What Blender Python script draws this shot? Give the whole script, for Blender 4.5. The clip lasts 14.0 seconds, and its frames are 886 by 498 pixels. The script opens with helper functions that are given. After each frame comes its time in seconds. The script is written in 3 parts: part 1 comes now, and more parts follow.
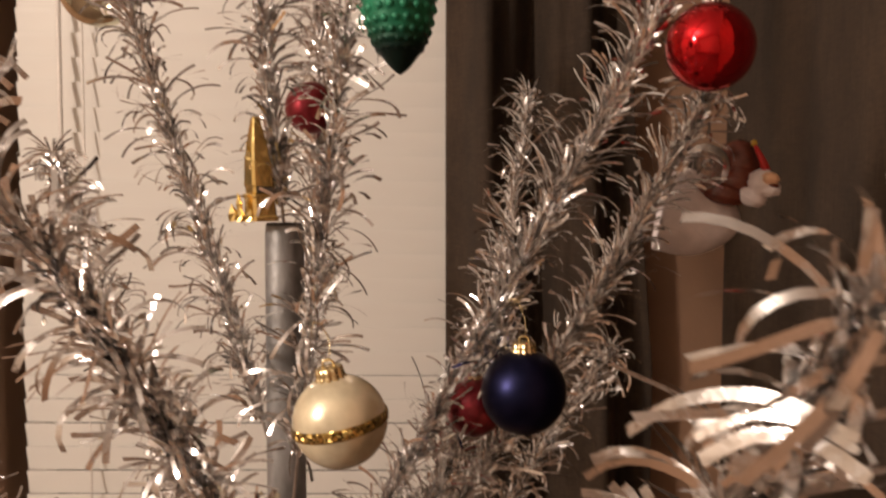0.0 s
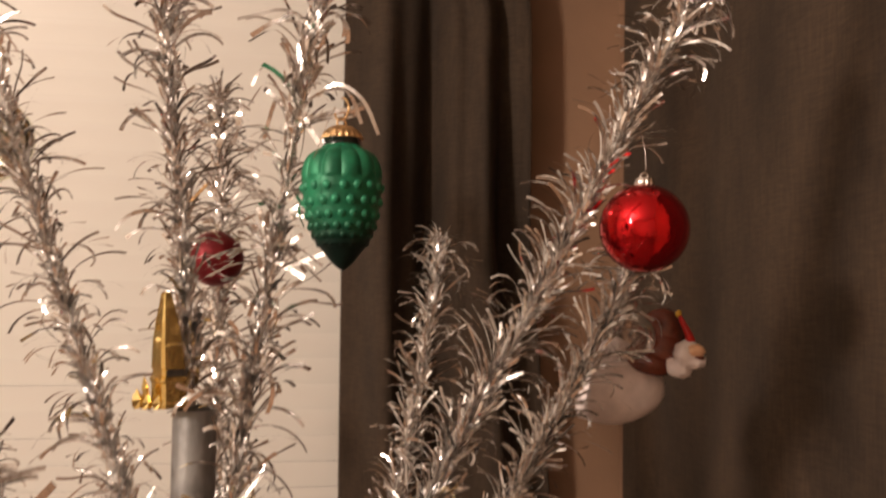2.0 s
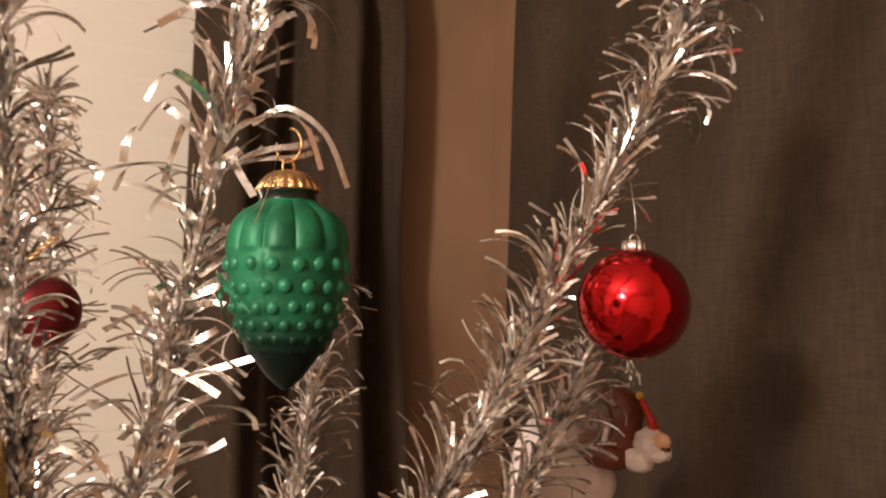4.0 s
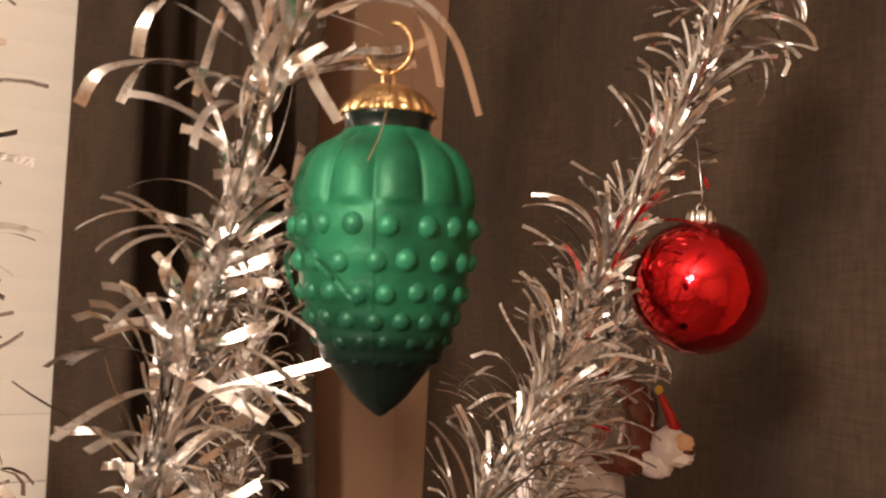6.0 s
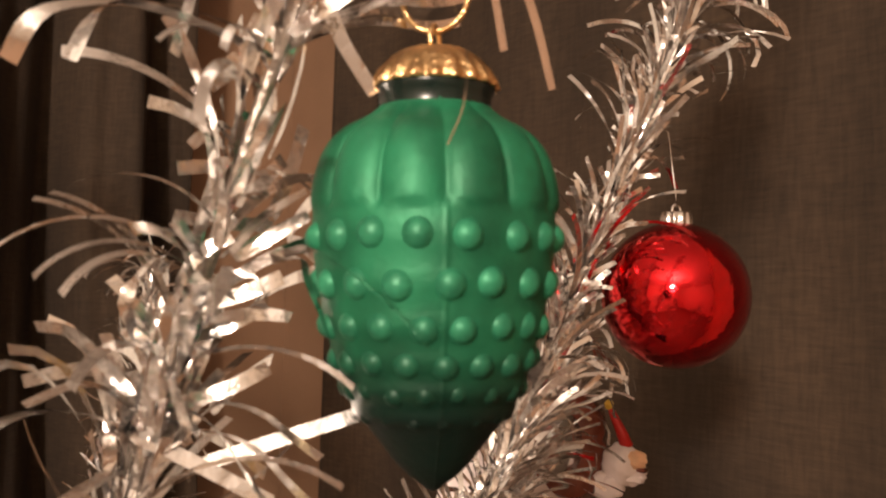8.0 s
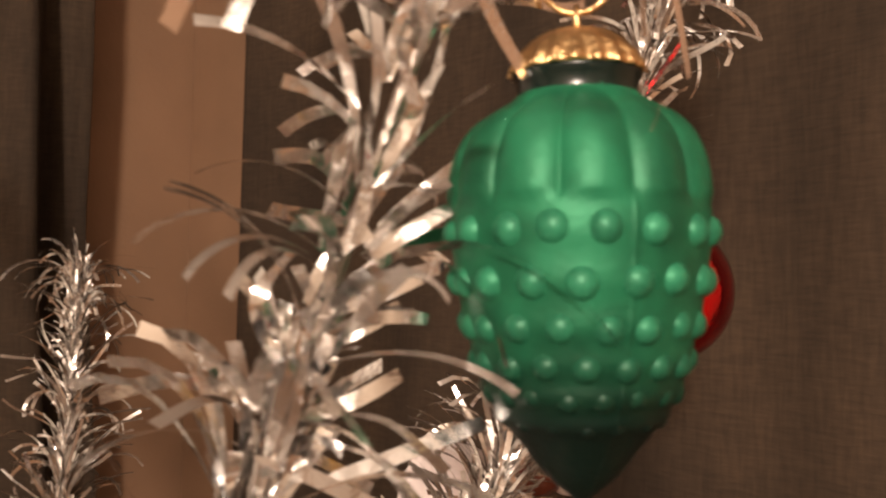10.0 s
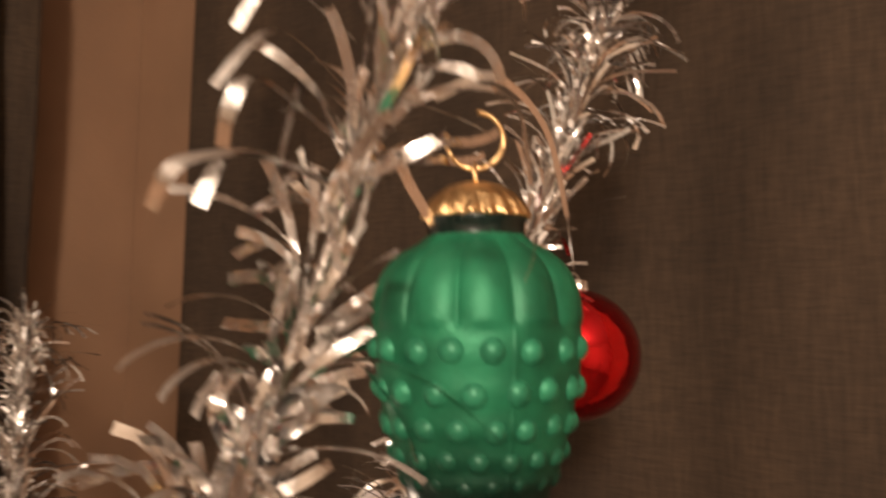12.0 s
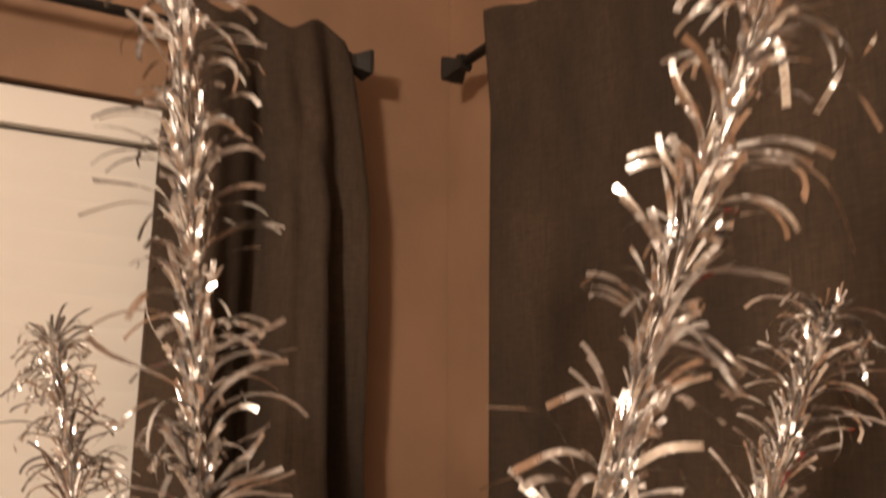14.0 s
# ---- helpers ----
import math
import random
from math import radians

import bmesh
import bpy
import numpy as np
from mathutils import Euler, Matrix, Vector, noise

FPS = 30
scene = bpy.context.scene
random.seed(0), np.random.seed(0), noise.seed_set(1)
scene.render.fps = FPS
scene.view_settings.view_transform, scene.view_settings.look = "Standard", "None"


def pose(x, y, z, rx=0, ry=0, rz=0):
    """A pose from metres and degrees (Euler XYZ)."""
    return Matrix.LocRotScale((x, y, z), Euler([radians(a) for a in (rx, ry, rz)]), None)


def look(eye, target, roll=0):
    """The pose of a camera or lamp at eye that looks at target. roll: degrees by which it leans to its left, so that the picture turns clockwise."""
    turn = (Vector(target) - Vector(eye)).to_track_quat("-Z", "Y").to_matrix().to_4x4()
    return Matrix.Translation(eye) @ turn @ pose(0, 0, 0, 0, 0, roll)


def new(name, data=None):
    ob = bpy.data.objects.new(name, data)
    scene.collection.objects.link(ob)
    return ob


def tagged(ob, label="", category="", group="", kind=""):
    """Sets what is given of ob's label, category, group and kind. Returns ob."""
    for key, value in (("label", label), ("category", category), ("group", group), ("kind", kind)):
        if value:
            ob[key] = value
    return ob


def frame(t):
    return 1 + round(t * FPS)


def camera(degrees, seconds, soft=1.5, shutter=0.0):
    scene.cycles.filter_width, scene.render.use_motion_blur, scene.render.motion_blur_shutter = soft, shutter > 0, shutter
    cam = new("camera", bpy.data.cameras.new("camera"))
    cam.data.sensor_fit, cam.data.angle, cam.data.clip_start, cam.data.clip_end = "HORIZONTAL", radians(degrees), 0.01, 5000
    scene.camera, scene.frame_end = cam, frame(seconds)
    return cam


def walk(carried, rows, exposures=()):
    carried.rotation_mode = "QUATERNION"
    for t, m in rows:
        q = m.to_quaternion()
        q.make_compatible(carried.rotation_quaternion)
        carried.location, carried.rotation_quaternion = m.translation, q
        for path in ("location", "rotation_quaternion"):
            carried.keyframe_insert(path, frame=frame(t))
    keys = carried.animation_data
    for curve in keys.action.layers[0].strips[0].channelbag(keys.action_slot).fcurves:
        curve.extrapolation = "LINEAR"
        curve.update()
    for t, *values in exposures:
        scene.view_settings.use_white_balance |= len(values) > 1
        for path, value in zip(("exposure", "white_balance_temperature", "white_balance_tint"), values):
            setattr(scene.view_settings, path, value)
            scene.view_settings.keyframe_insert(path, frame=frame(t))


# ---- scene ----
cam = camera(53.6, 14.0, soft=2.0, shutter=0.6)
cam.data.dof.use_dof, cam.data.dof.focus_distance, cam.data.dof.aperture_fstop = True, 0.34, 38.0
METRES, EYE, TILT, LEAN, TURN = 0.75, 1.5, -3.3, -0.1, 0.0
ROWS = [
    (0.0, 0.0, 0.0, 0.0, 0.0, -0.0, -0.0),
    (0.5, -0.0296, -0.0012, 0.0145, -0.77, 1.85, -0.45),
    (1.0, -0.0408, 0.0043, 0.0379, -3.1, 3.33, -0.54),
    (1.5, -0.047, 0.0157, 0.0576, -5.82, 4.55, -0.35),
    (2.0, -0.0523, 0.0459, 0.0831, -8.37, 6.03, -0.01),
    (2.5, -0.0734, 0.0894, 0.1136, -10.85, 7.24, 0.1),
    (3.0, -0.0843, 0.1439, 0.1332, -14.16, 7.31, -0.33),
    (5.5, -0.1444, 0.3884, 0.1656, -27.55, 4.73, -0.66),
    (6.0, -0.1519, 0.4187, 0.1634, -29.42, 4.62, -1.18),
    (6.5, -0.162, 0.4445, 0.1621, -31.64, 4.45, -1.07),
    (7.0, -0.1585, 0.4695, 0.1677, -34.63, 4.72, -0.44),
    (9.5, -0.1719, 0.5394, 0.1741, -43.1, 4.46, 1.16),
    (10.0, -0.1942, 0.5551, 0.1733, -46.2, 4.62, 1.43),
    (10.5, -0.2055, 0.5705, 0.1717, -49.48, 5.77, 1.67),
    (11.0, -0.2008, 0.5658, 0.1663, -52.22, 6.71, 1.94),
    (11.5, -0.2, 0.5476, 0.1691, -53.06, 6.91, 2.38),
    (12.0, -0.2248, 0.518, 0.1904, -49.87, 6.7, 1.71),
    (12.5, -0.2475, 0.4905, 0.2194, -42.6, 7.12, 1.1),
    (13.0, -0.2567, 0.4441, 0.2496, -34.7, 8.8, 1.08),
    (13.5, -0.2765, 0.404, 0.2818, -30.15, 10.85, 1.21),
    (14.0, -0.3029, 0.3602, 0.3126, -29.75, 13.7, 1.29),
]
walk(cam, [(t, pose(0, 0, EYE, TILT, LEAN, TURN) @ pose(METRES * x, METRES * y, METRES * z, 90 + pitch, roll, yaw)) for t, x, y, z, yaw, pitch, roll in ROWS],
     exposures=[(0.0, -0.42, 6250, 10), (0.5, -0.58, 6250, 10), (1.0, -0.54, 6250, 10), (1.5, -0.38, 6300, 10), (2.0, -0.23, 6400, 10), (3.0, -0.12, 6500, 10), (5.5, -0.02, 6550, 10), (7.0, 0.07, 6650, 10), (9.5, 0.00, 6600, 10), (11.0, 0.02, 6750, 10), (11.5, -0.02, 6750, 10), (12.0, -0.22, 6750, 10), (13.0, -0.20, 6600, 10), (14.0, -0.14, 6800, 10)])

# ---- light: one warm room lamp behind and to one side, night outside ----
world = bpy.data.worlds.new("night")
world.use_nodes = True
world.node_tree.nodes["Background"].inputs[0].default_value = (0.01, 0.012, 0.02, 1)
world.node_tree.nodes["Background"].inputs[1].default_value = 0.05
scene.world = world
lamp_data = bpy.data.lights.new("room_lamp", "POINT")
lamp_data.energy, lamp_data.color, lamp_data.shadow_soft_size = 182, (1.0, 0.795, 0.655), 0.12
lamp = new("room_lamp", lamp_data)
lamp.location = (-1.60, -0.55, 2.12)

# ---- materials ----


def material(name, colour, rough=0.6, metal=0.0, vary=0.12, scale=30.0, fine=0.0, fine_scale=400.0, coat=0.0, stretch=(1, 1, 1), rough_vary=0.0, sheen=0.0, spread=0.0):
    m = bpy.data.materials.new(name)
    m.use_nodes = True
    nt = m.node_tree
    p = nt.nodes["Principled BSDF"]
    p.inputs["Metallic"].default_value = metal
    p.inputs["Roughness"].default_value = rough
    p.inputs["Coat Weight"].default_value = coat
    p.inputs["Coat Roughness"].default_value = 0.04
    p.inputs["Sheen Weight"].default_value = sheen
    tc = nt.nodes.new("ShaderNodeTexCoord")
    mp = nt.nodes.new("ShaderNodeMapping")
    mp.inputs["Scale"].default_value = stretch
    nt.links.new(tc.outputs["Object"], mp.inputs[0])
    big = nt.nodes.new("ShaderNodeTexNoise")
    big.inputs["Scale"].default_value, big.inputs["Detail"].default_value = scale, 5
    nt.links.new(mp.outputs[0], big.inputs["Vector"])
    ramp = nt.nodes.new("ShaderNodeMixRGB")
    ramp.inputs[1].default_value = (*[c * (1 - vary) for c in colour], 1)
    ramp.inputs[2].default_value = (*[min(1, c * (1 + vary)) for c in colour], 1)
    spreadout = nt.nodes.new("ShaderNodeMapRange")
    spreadout.inputs["From Min"].default_value, spreadout.inputs["From Max"].default_value = 0.33, 0.67
    nt.links.new(big.outputs["Fac"], spreadout.inputs[0])
    nt.links.new(spreadout.outputs[0], ramp.inputs[0])
    out = ramp.outputs[0]
    if spread:
        info = nt.nodes.new("ShaderNodeObjectInfo")
        geo = nt.nodes.new("ShaderNodeNewGeometry")
        add = nt.nodes.new("ShaderNodeMath")
        add.operation = "ADD"
        nt.links.new(info.outputs["Random"], add.inputs[0])
        nt.links.new(geo.outputs["Random Per Island"], add.inputs[1])
        frac = nt.nodes.new("ShaderNodeMath")
        frac.operation = "FRACT"
        nt.links.new(add.outputs[0], frac.inputs[0])
        lev = nt.nodes.new("ShaderNodeMapRange")
        lev.inputs["To Min"].default_value, lev.inputs["To Max"].default_value = 1 - spread, 1.0
        nt.links.new(frac.outputs[0], lev.inputs[0])
        mul = nt.nodes.new("ShaderNodeMixRGB")
        mul.blend_type, mul.inputs[0].default_value = "MULTIPLY", 1.0
        nt.links.new(out, mul.inputs[1])
        nt.links.new(lev.outputs[0], mul.inputs[2])
        out = mul.outputs[0]
    nt.links.new(out, p.inputs["Base Color"])
    if rough_vary:
        rr = nt.nodes.new("ShaderNodeMapRange")
        rr.inputs["To Min"].default_value, rr.inputs["To Max"].default_value = max(0.02, rough - rough_vary), rough + rough_vary
        nt.links.new(big.outputs["Fac"], rr.inputs[0])
        nt.links.new(rr.outputs[0], p.inputs["Roughness"])
    if fine:
        small = nt.nodes.new("ShaderNodeTexNoise")
        small.inputs["Scale"].default_value, small.inputs["Detail"].default_value = fine_scale, 3
        nt.links.new(mp.outputs[0], small.inputs["Vector"])
        bump = nt.nodes.new("ShaderNodeBump")
        bump.inputs["Strength"].default_value, bump.inputs["Distance"].default_value = fine, 0.002
        nt.links.new(small.outputs["Fac"], bump.inputs["Height"])
        nt.links.new(bump.outputs[0], p.inputs["Normal"])
    return m


def cloth(name, colour):
    """A coarse slub weave: two crossed sets of threads of uneven strength."""
    m = material(name, colour, rough=0.9, vary=0.30, scale=11.0, stretch=(1, 1, 0.45))
    nt = m.node_tree
    p = nt.nodes["Principled BSDF"]
    base = p.inputs["Base Color"].links[0].from_socket
    tc = nt.nodes["Texture Coordinate"]
    heights = []
    for stretch in ((260, 260, 34), (52, 52, 330)):
        mp = nt.nodes.new("ShaderNodeMapping")
        mp.inputs["Scale"].default_value = stretch
        nt.links.new(tc.outputs["Object"], mp.inputs[0])
        n = nt.nodes.new("ShaderNodeTexNoise")
        n.inputs["Scale"].default_value, n.inputs["Detail"].default_value, n.inputs["Distortion"].default_value = 1.0, 4, 0.35
        nt.links.new(mp.outputs[0], n.inputs["Vector"])
        heights.append(n.outputs["Fac"])
    mean = nt.nodes.new("ShaderNodeMath")
    mean.operation = "ADD"
    nt.links.new(heights[0], mean.inputs[0])
    nt.links.new(heights[1], mean.inputs[1])
    lev = nt.nodes.new("ShaderNodeMapRange")
    lev.inputs["From Min"].default_value, lev.inputs["From Max"].default_value = 0.7, 1.3
    lev.inputs["To Min"].default_value, lev.inputs["To Max"].default_value = 0.70, 1.30
    nt.links.new(mean.outputs[0], lev.inputs[0])
    mul = nt.nodes.new("ShaderNodeMixRGB")
    mul.blend_type, mul.inputs[0].default_value = "MULTIPLY", 1.0
    nt.links.new(base, mul.inputs[1])
    nt.links.new(lev.outputs[0], mul.inputs[2])
    nt.links.new(mul.outputs[0], p.inputs["Base Color"])
    bump = nt.nodes.new("ShaderNodeBump")
    bump.inputs["Strength"].default_value, bump.inputs["Distance"].default_value = 0.5, 0.001
    nt.links.new(mean.outputs[0], bump.inputs["Height"])
    nt.links.new(bump.outputs[0], p.inputs["Normal"])
    return m


def glitter(name, colour):
    """Loose metal flakes, each with its own tilt."""
    m = bpy.data.materials.new(name)
    m.use_nodes = True
    nt = m.node_tree
    p = nt.nodes["Principled BSDF"]
    p.inputs["Metallic"].default_value, p.inputs["Roughness"].default_value = 1.0, 0.25
    tc = nt.nodes.new("ShaderNodeTexCoord")
    cell = nt.nodes.new("ShaderNodeTexVoronoi")
    cell.inputs["Scale"].default_value = 480
    nt.links.new(tc.outputs["Object"], cell.inputs["Vector"])
    mix = nt.nodes.new("ShaderNodeMixRGB")
    mix.inputs[1].default_value = (*[c * 0.25 for c in colour], 1)
    mix.inputs[2].default_value = (*colour, 1)
    sep = nt.nodes.new("ShaderNodeSeparateColor")
    nt.links.new(cell.outputs["Color"], sep.inputs[0])
    nt.links.new(sep.outputs[0], mix.inputs[0])
    nt.links.new(mix.outputs[0], p.inputs["Base Color"])
    geo = nt.nodes.new("ShaderNodeNewGeometry")
    flake = nt.nodes.new("ShaderNodeVectorMath")
    flake.operation = "MULTIPLY_ADD"
    flake.inputs[1].default_value, flake.inputs[2].default_value = (1.5, 1.5, 1.5), (-0.75, -0.75, -0.75)
    nt.links.new(cell.outputs["Color"], flake.inputs[0])
    tilt = nt.nodes.new("ShaderNodeVectorMath")
    nt.links.new(geo.outputs["Normal"], tilt.inputs[0])
    nt.links.new(flake.outputs[0], tilt.inputs[1])
    unit = nt.nodes.new("ShaderNodeVectorMath")
    unit.operation = "NORMALIZE"
    nt.links.new(tilt.outputs[0], unit.inputs[0])
    nt.links.new(unit.outputs[0], p.inputs["Normal"])
    return m


WALL = material("tan_wall_paint", (0.275, 0.166, 0.101), rough=0.7, vary=0.12, scale=6.0, fine=0.25, fine_scale=180)
# for the walls out of view: a pale colour chosen to brighten the foil
BOUNCEWALL = material("cream_bounce_wall", (0.56, 0.48, 0.39), rough=0.7, vary=0.05, scale=2.5, fine=0.2, fine_scale=180)
CEILING = material("white_ceiling_paint", (0.72, 0.69, 0.64), rough=0.8, vary=0.04, scale=2)
FLOOR = material("brown_carpet", (0.16, 0.11, 0.08), rough=0.95, vary=0.3, scale=12, fine=0.6, fine_scale=300)
CURTAIN = cloth("taupe_curtain_cloth", (0.0392, 0.0250, 0.0144))
SLAT = material("white_blind_slat", (0.82, 0.80, 0.74), rough=0.42, vary=0.03, scale=9, stretch=(0.3, 1, 1), fine=0.08, fine_scale=60)
CORD = material("white_cord", (0.78, 0.74, 0.68), rough=0.8, vary=0.1, scale=300)
TRIM = material("white_window_frame", (0.70, 0.66, 0.60), rough=0.4, vary=0.05, scale=8)
ROD = material("black_iron_rod", (0.014, 0.012, 0.010), rough=0.60, metal=0.1, vary=0.3, scale=60)
FOIL = material("aluminium_foil", (0.955, 0.945, 0.935), rough=0.18, metal=1.0, vary=0.05, scale=160, fine=0.17, fine_scale=300, rough_vary=0.14, spread=0.20)
WIRE = material("twisted_steel_wire", (0.52, 0.48, 0.44), rough=0.38, metal=1.0, vary=0.2, scale=400, fine=0.4, fine_scale=900)
POLE = material("silver_painted_pole", (0.26, 0.26, 0.255), rough=0.42, metal=0.55, vary=0.36, scale=60, stretch=(1, 1, 0.5), fine=0.25, fine_scale=250, rough_vary=0.12)
POLE_END = material("dark_pole_end", (0.07, 0.065, 0.06), rough=0.8, vary=0.3, scale=200)
GREEN = material("frosted_green_glass", (0.012, 0.140, 0.068), rough=0.46, metal=0.25, vary=0.40, scale=75, fine=0.10, fine_scale=520, rough_vary=0.12)
# the beads are a paler green than the body
GREEN_BEAD = material("paler_green_glass", (0.024, 0.195, 0.104), rough=0.42, metal=0.20, vary=0.25, scale=160, fine=0.08, fine_scale=600, rough_vary=0.10)

def darken_to_foot(m, foot, z0, z1):
    """Base colour goes darker towards the glass's pointed foot, from height z1 down to z0."""
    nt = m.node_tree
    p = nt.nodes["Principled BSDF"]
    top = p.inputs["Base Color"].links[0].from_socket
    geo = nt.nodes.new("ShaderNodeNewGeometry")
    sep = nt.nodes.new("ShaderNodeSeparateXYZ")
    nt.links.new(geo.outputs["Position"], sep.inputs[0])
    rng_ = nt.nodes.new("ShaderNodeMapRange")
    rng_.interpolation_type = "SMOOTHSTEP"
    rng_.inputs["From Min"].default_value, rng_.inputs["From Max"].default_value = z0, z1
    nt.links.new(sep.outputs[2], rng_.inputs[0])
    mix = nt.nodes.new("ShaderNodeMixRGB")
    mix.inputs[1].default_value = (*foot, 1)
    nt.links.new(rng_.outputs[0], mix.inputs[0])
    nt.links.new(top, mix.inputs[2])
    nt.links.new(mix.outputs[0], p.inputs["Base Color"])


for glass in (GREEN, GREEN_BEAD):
    darken_to_foot(glass, (0.0010, 0.011, 0.008), 1.583, 1.606)
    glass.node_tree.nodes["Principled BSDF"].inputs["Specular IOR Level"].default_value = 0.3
NECK = material("dark_green_glass", (0.003, 0.012, 0.010), rough=0.25, vary=0.2, scale=90)
RED = material("red_mirror_glass", (0.72, 0.012, 0.018), rough=0.10, metal=1.0, vary=0.16, scale=60, coat=0.35, fine=0.20, fine_scale=140)
MAROON = material("dull_maroon_glass", (0.24, 0.022, 0.032), rough=0.34, metal=0.8, vary=0.25, scale=120, coat=0.3)
GOLDBALL = material("pale_gold_mercury_glass", (0.87, 0.85, 0.66), rough=0.09, metal=1.0, vary=0.18, scale=90, coat=0.3, fine=0.10, fine_scale=150)
CREAM = material("pearl_cream_glass", (0.74, 0.66, 0.46), rough=0.27, metal=0.35, vary=0.20, scale=45, coat=0.5)
NAVY = material("matte_navy_glass", (0.015, 0.016, 0.047), rough=0.38, metal=1.0, vary=0.2, scale=60)
GOLD = material("stamped_gold_metal", (0.74, 0.50, 0.25), rough=0.34, metal=1.0, vary=0.25, scale=250, fine=0.5, fine_scale=420)
BRASS = material("pale_brass_metal", (0.82, 0.68, 0.38), rough=0.24, metal=1.0, vary=0.15, scale=250, fine=0.15, fine_scale=500)
GOLDFOIL = material("gold_plated_plastic", (0.90, 0.69, 0.27), rough=0.18, metal=1.0, vary=0.12, scale=120, fine=0.12, fine_scale=200)
SILVER = material("silver_cap_metal", (0.75, 0.72, 0.68), rough=0.25, metal=1.0, vary=0.1, scale=200)
GLITTER = glitter("gold_glitter", (0.95, 0.68, 0.22))
WHITE = material("milky_white_plastic", (0.80, 0.73, 0.72), rough=0.45, vary=0.10, scale=70, fine=0.1, fine_scale=200)
BROWN = material("brown_glazed_plastic", (0.150, 0.036, 0.020), rough=0.22, vary=0.3, scale=90, coat=0.3)
PEACH = material("peach_paint", (0.85, 0.54, 0.33), rough=0.5, vary=0.12, scale=150)
REDPAINT = material("red_paint", (0.50, 0.015, 0.012), rough=0.4, vary=0.1, scale=150)
YELLOW = material("yellow_paint", (0.75, 0.50, 0.06), rough=0.5, vary=0.1, scale=150)
CLEAR = material("hazy_clear_plastic", (0.85, 0.80, 0.76), rough=0.12, vary=0.1, scale=80)
CLEAR.node_tree.nodes["Principled BSDF"].inputs["Transmission Weight"].default_value = 0.95
GLASS = material("window_glass", (0.9, 0.92, 0.9), rough=0.02, vary=0.0)
GLASS.node_tree.nodes["Principled BSDF"].inputs["Transmission Weight"].default_value = 1.0

# ---- mesh helpers ----


def link(name, bm, mat, parent=None, label="", smooth=True):
    me = bpy.data.meshes.new(name)
    bm.normal_update()
    bm.to_mesh(me)
    bm.free()
    for m in (mat if isinstance(mat, (list, tuple)) else [mat]):
        me.materials.append(m)
    if smooth:
        me.shade_smooth()
    ob = new(name, me)
    if parent:
        ob.parent = parent
    if label:
        tagged(ob, label)
    return ob


def part(name, bm, mat, parent, label="", smooth=True):
    return link(name, bm, mat, parent, label, smooth)


def root(name, place, label, category, group=""):
    ob = new(name)
    ob.location = place
    ob.empty_display_size = 0.02
    return tagged(ob, label, category, group)


def box(bm, lo, hi):
    vs = [bm.verts.new((x, y, z)) for z in (lo[2], hi[2]) for y in (lo[1], hi[1]) for x in (lo[0], hi[0])]
    for f in ((0, 2, 3, 1), (4, 5, 7, 6), (0, 1, 5, 4), (1, 3, 7, 5), (3, 2, 6, 7), (2, 0, 4, 6)):
        bm.faces.new([vs[i] for i in f])
    return vs


def boxes(*spans):
    bm = bmesh.new()
    for lo, hi in spans:
        box(bm, lo, hi)
    return bm


def lathe(profile, steps=48, shape=None, bm=None, closed=True):
    """Turn (radius, height) pairs round z. shape(angle, radius, height) may alter the radius."""
    bm = bm or bmesh.new()
    rings = []
    for r, z in profile:
        if r < 1e-6:
            rings.append([bm.verts.new((0, 0, z))])
            continue
        ring = []
        for i in range(steps):
            a = 2 * math.pi * i / steps
            q = shape(a, r, z) if shape else r
            ring.append(bm.verts.new((q * math.cos(a), q * math.sin(a), z)))
        rings.append(ring)
    for a, b in zip(rings, rings[1:]):
        for i in range(steps):
            j = (i + 1) % steps
            if len(a) == 1 and len(b) == 1:
                continue
            if len(a) == 1:
                bm.faces.new((a[0], b[j], b[i]))
            elif len(b) == 1:
                bm.faces.new((a[i], a[j], b[0]))
            else:
                bm.faces.new((a[i], a[j], b[j], b[i]))
    return bm


def tube(points, radius, sides=8, bm=None, twist=0.0):
    """A round wire along points; radius may be a number or one for each point."""
    bm = bm or bmesh.new()
    pts = [Vector(p) for p in points]
    radii = radius if isinstance(radius, (list, tuple)) else [radius] * len(pts)
    side = None
    rings = []
    for i, p in enumerate(pts):
        d = (pts[min(i + 1, len(pts) - 1)] - pts[max(i - 1, 0)]).normalized()
        if side is None:
            side = d.orthogonal().normalized()
        side = (side - d * side.dot(d)).normalized()
        up = d.cross(side)
        rings.append([bm.verts.new(p + radii[i] * (math.cos(a) * side + math.sin(a) * up)) for a in (2 * math.pi * k / sides + twist * i for k in range(sides))])
    for a, b in zip(rings, rings[1:]):
        for k in range(sides):
            bm.faces.new((a[k], a[(k + 1) % sides], b[(k + 1) % sides], b[k]))
    bm.faces.new(list(reversed(rings[0])))
    bm.faces.new(rings[-1])
    return bm


def ball(radius, seg=48, rings=32, centre=(0, 0, 0), scale=(1, 1, 1), bm=None):
    bm = bm or bmesh.new()
    made = bmesh.ops.create_uvsphere(bm, u_segments=seg, v_segments=rings, radius=radius)["verts"]
    bmesh.ops.scale(bm, vec=scale, verts=made)
    bmesh.ops.translate(bm, vec=centre, verts=made)
    return bm


def arc(centre, radius, a0, a1, n=16, u=(1, 0, 0), v=(0, 0, 1)):
    c, u, v = Vector(centre), Vector(u), Vector(v)
    return [c + radius * (math.cos(a) * u + math.sin(a) * v) for a in (a0 + (a1 - a0) * i / n for i in range(n + 1))]


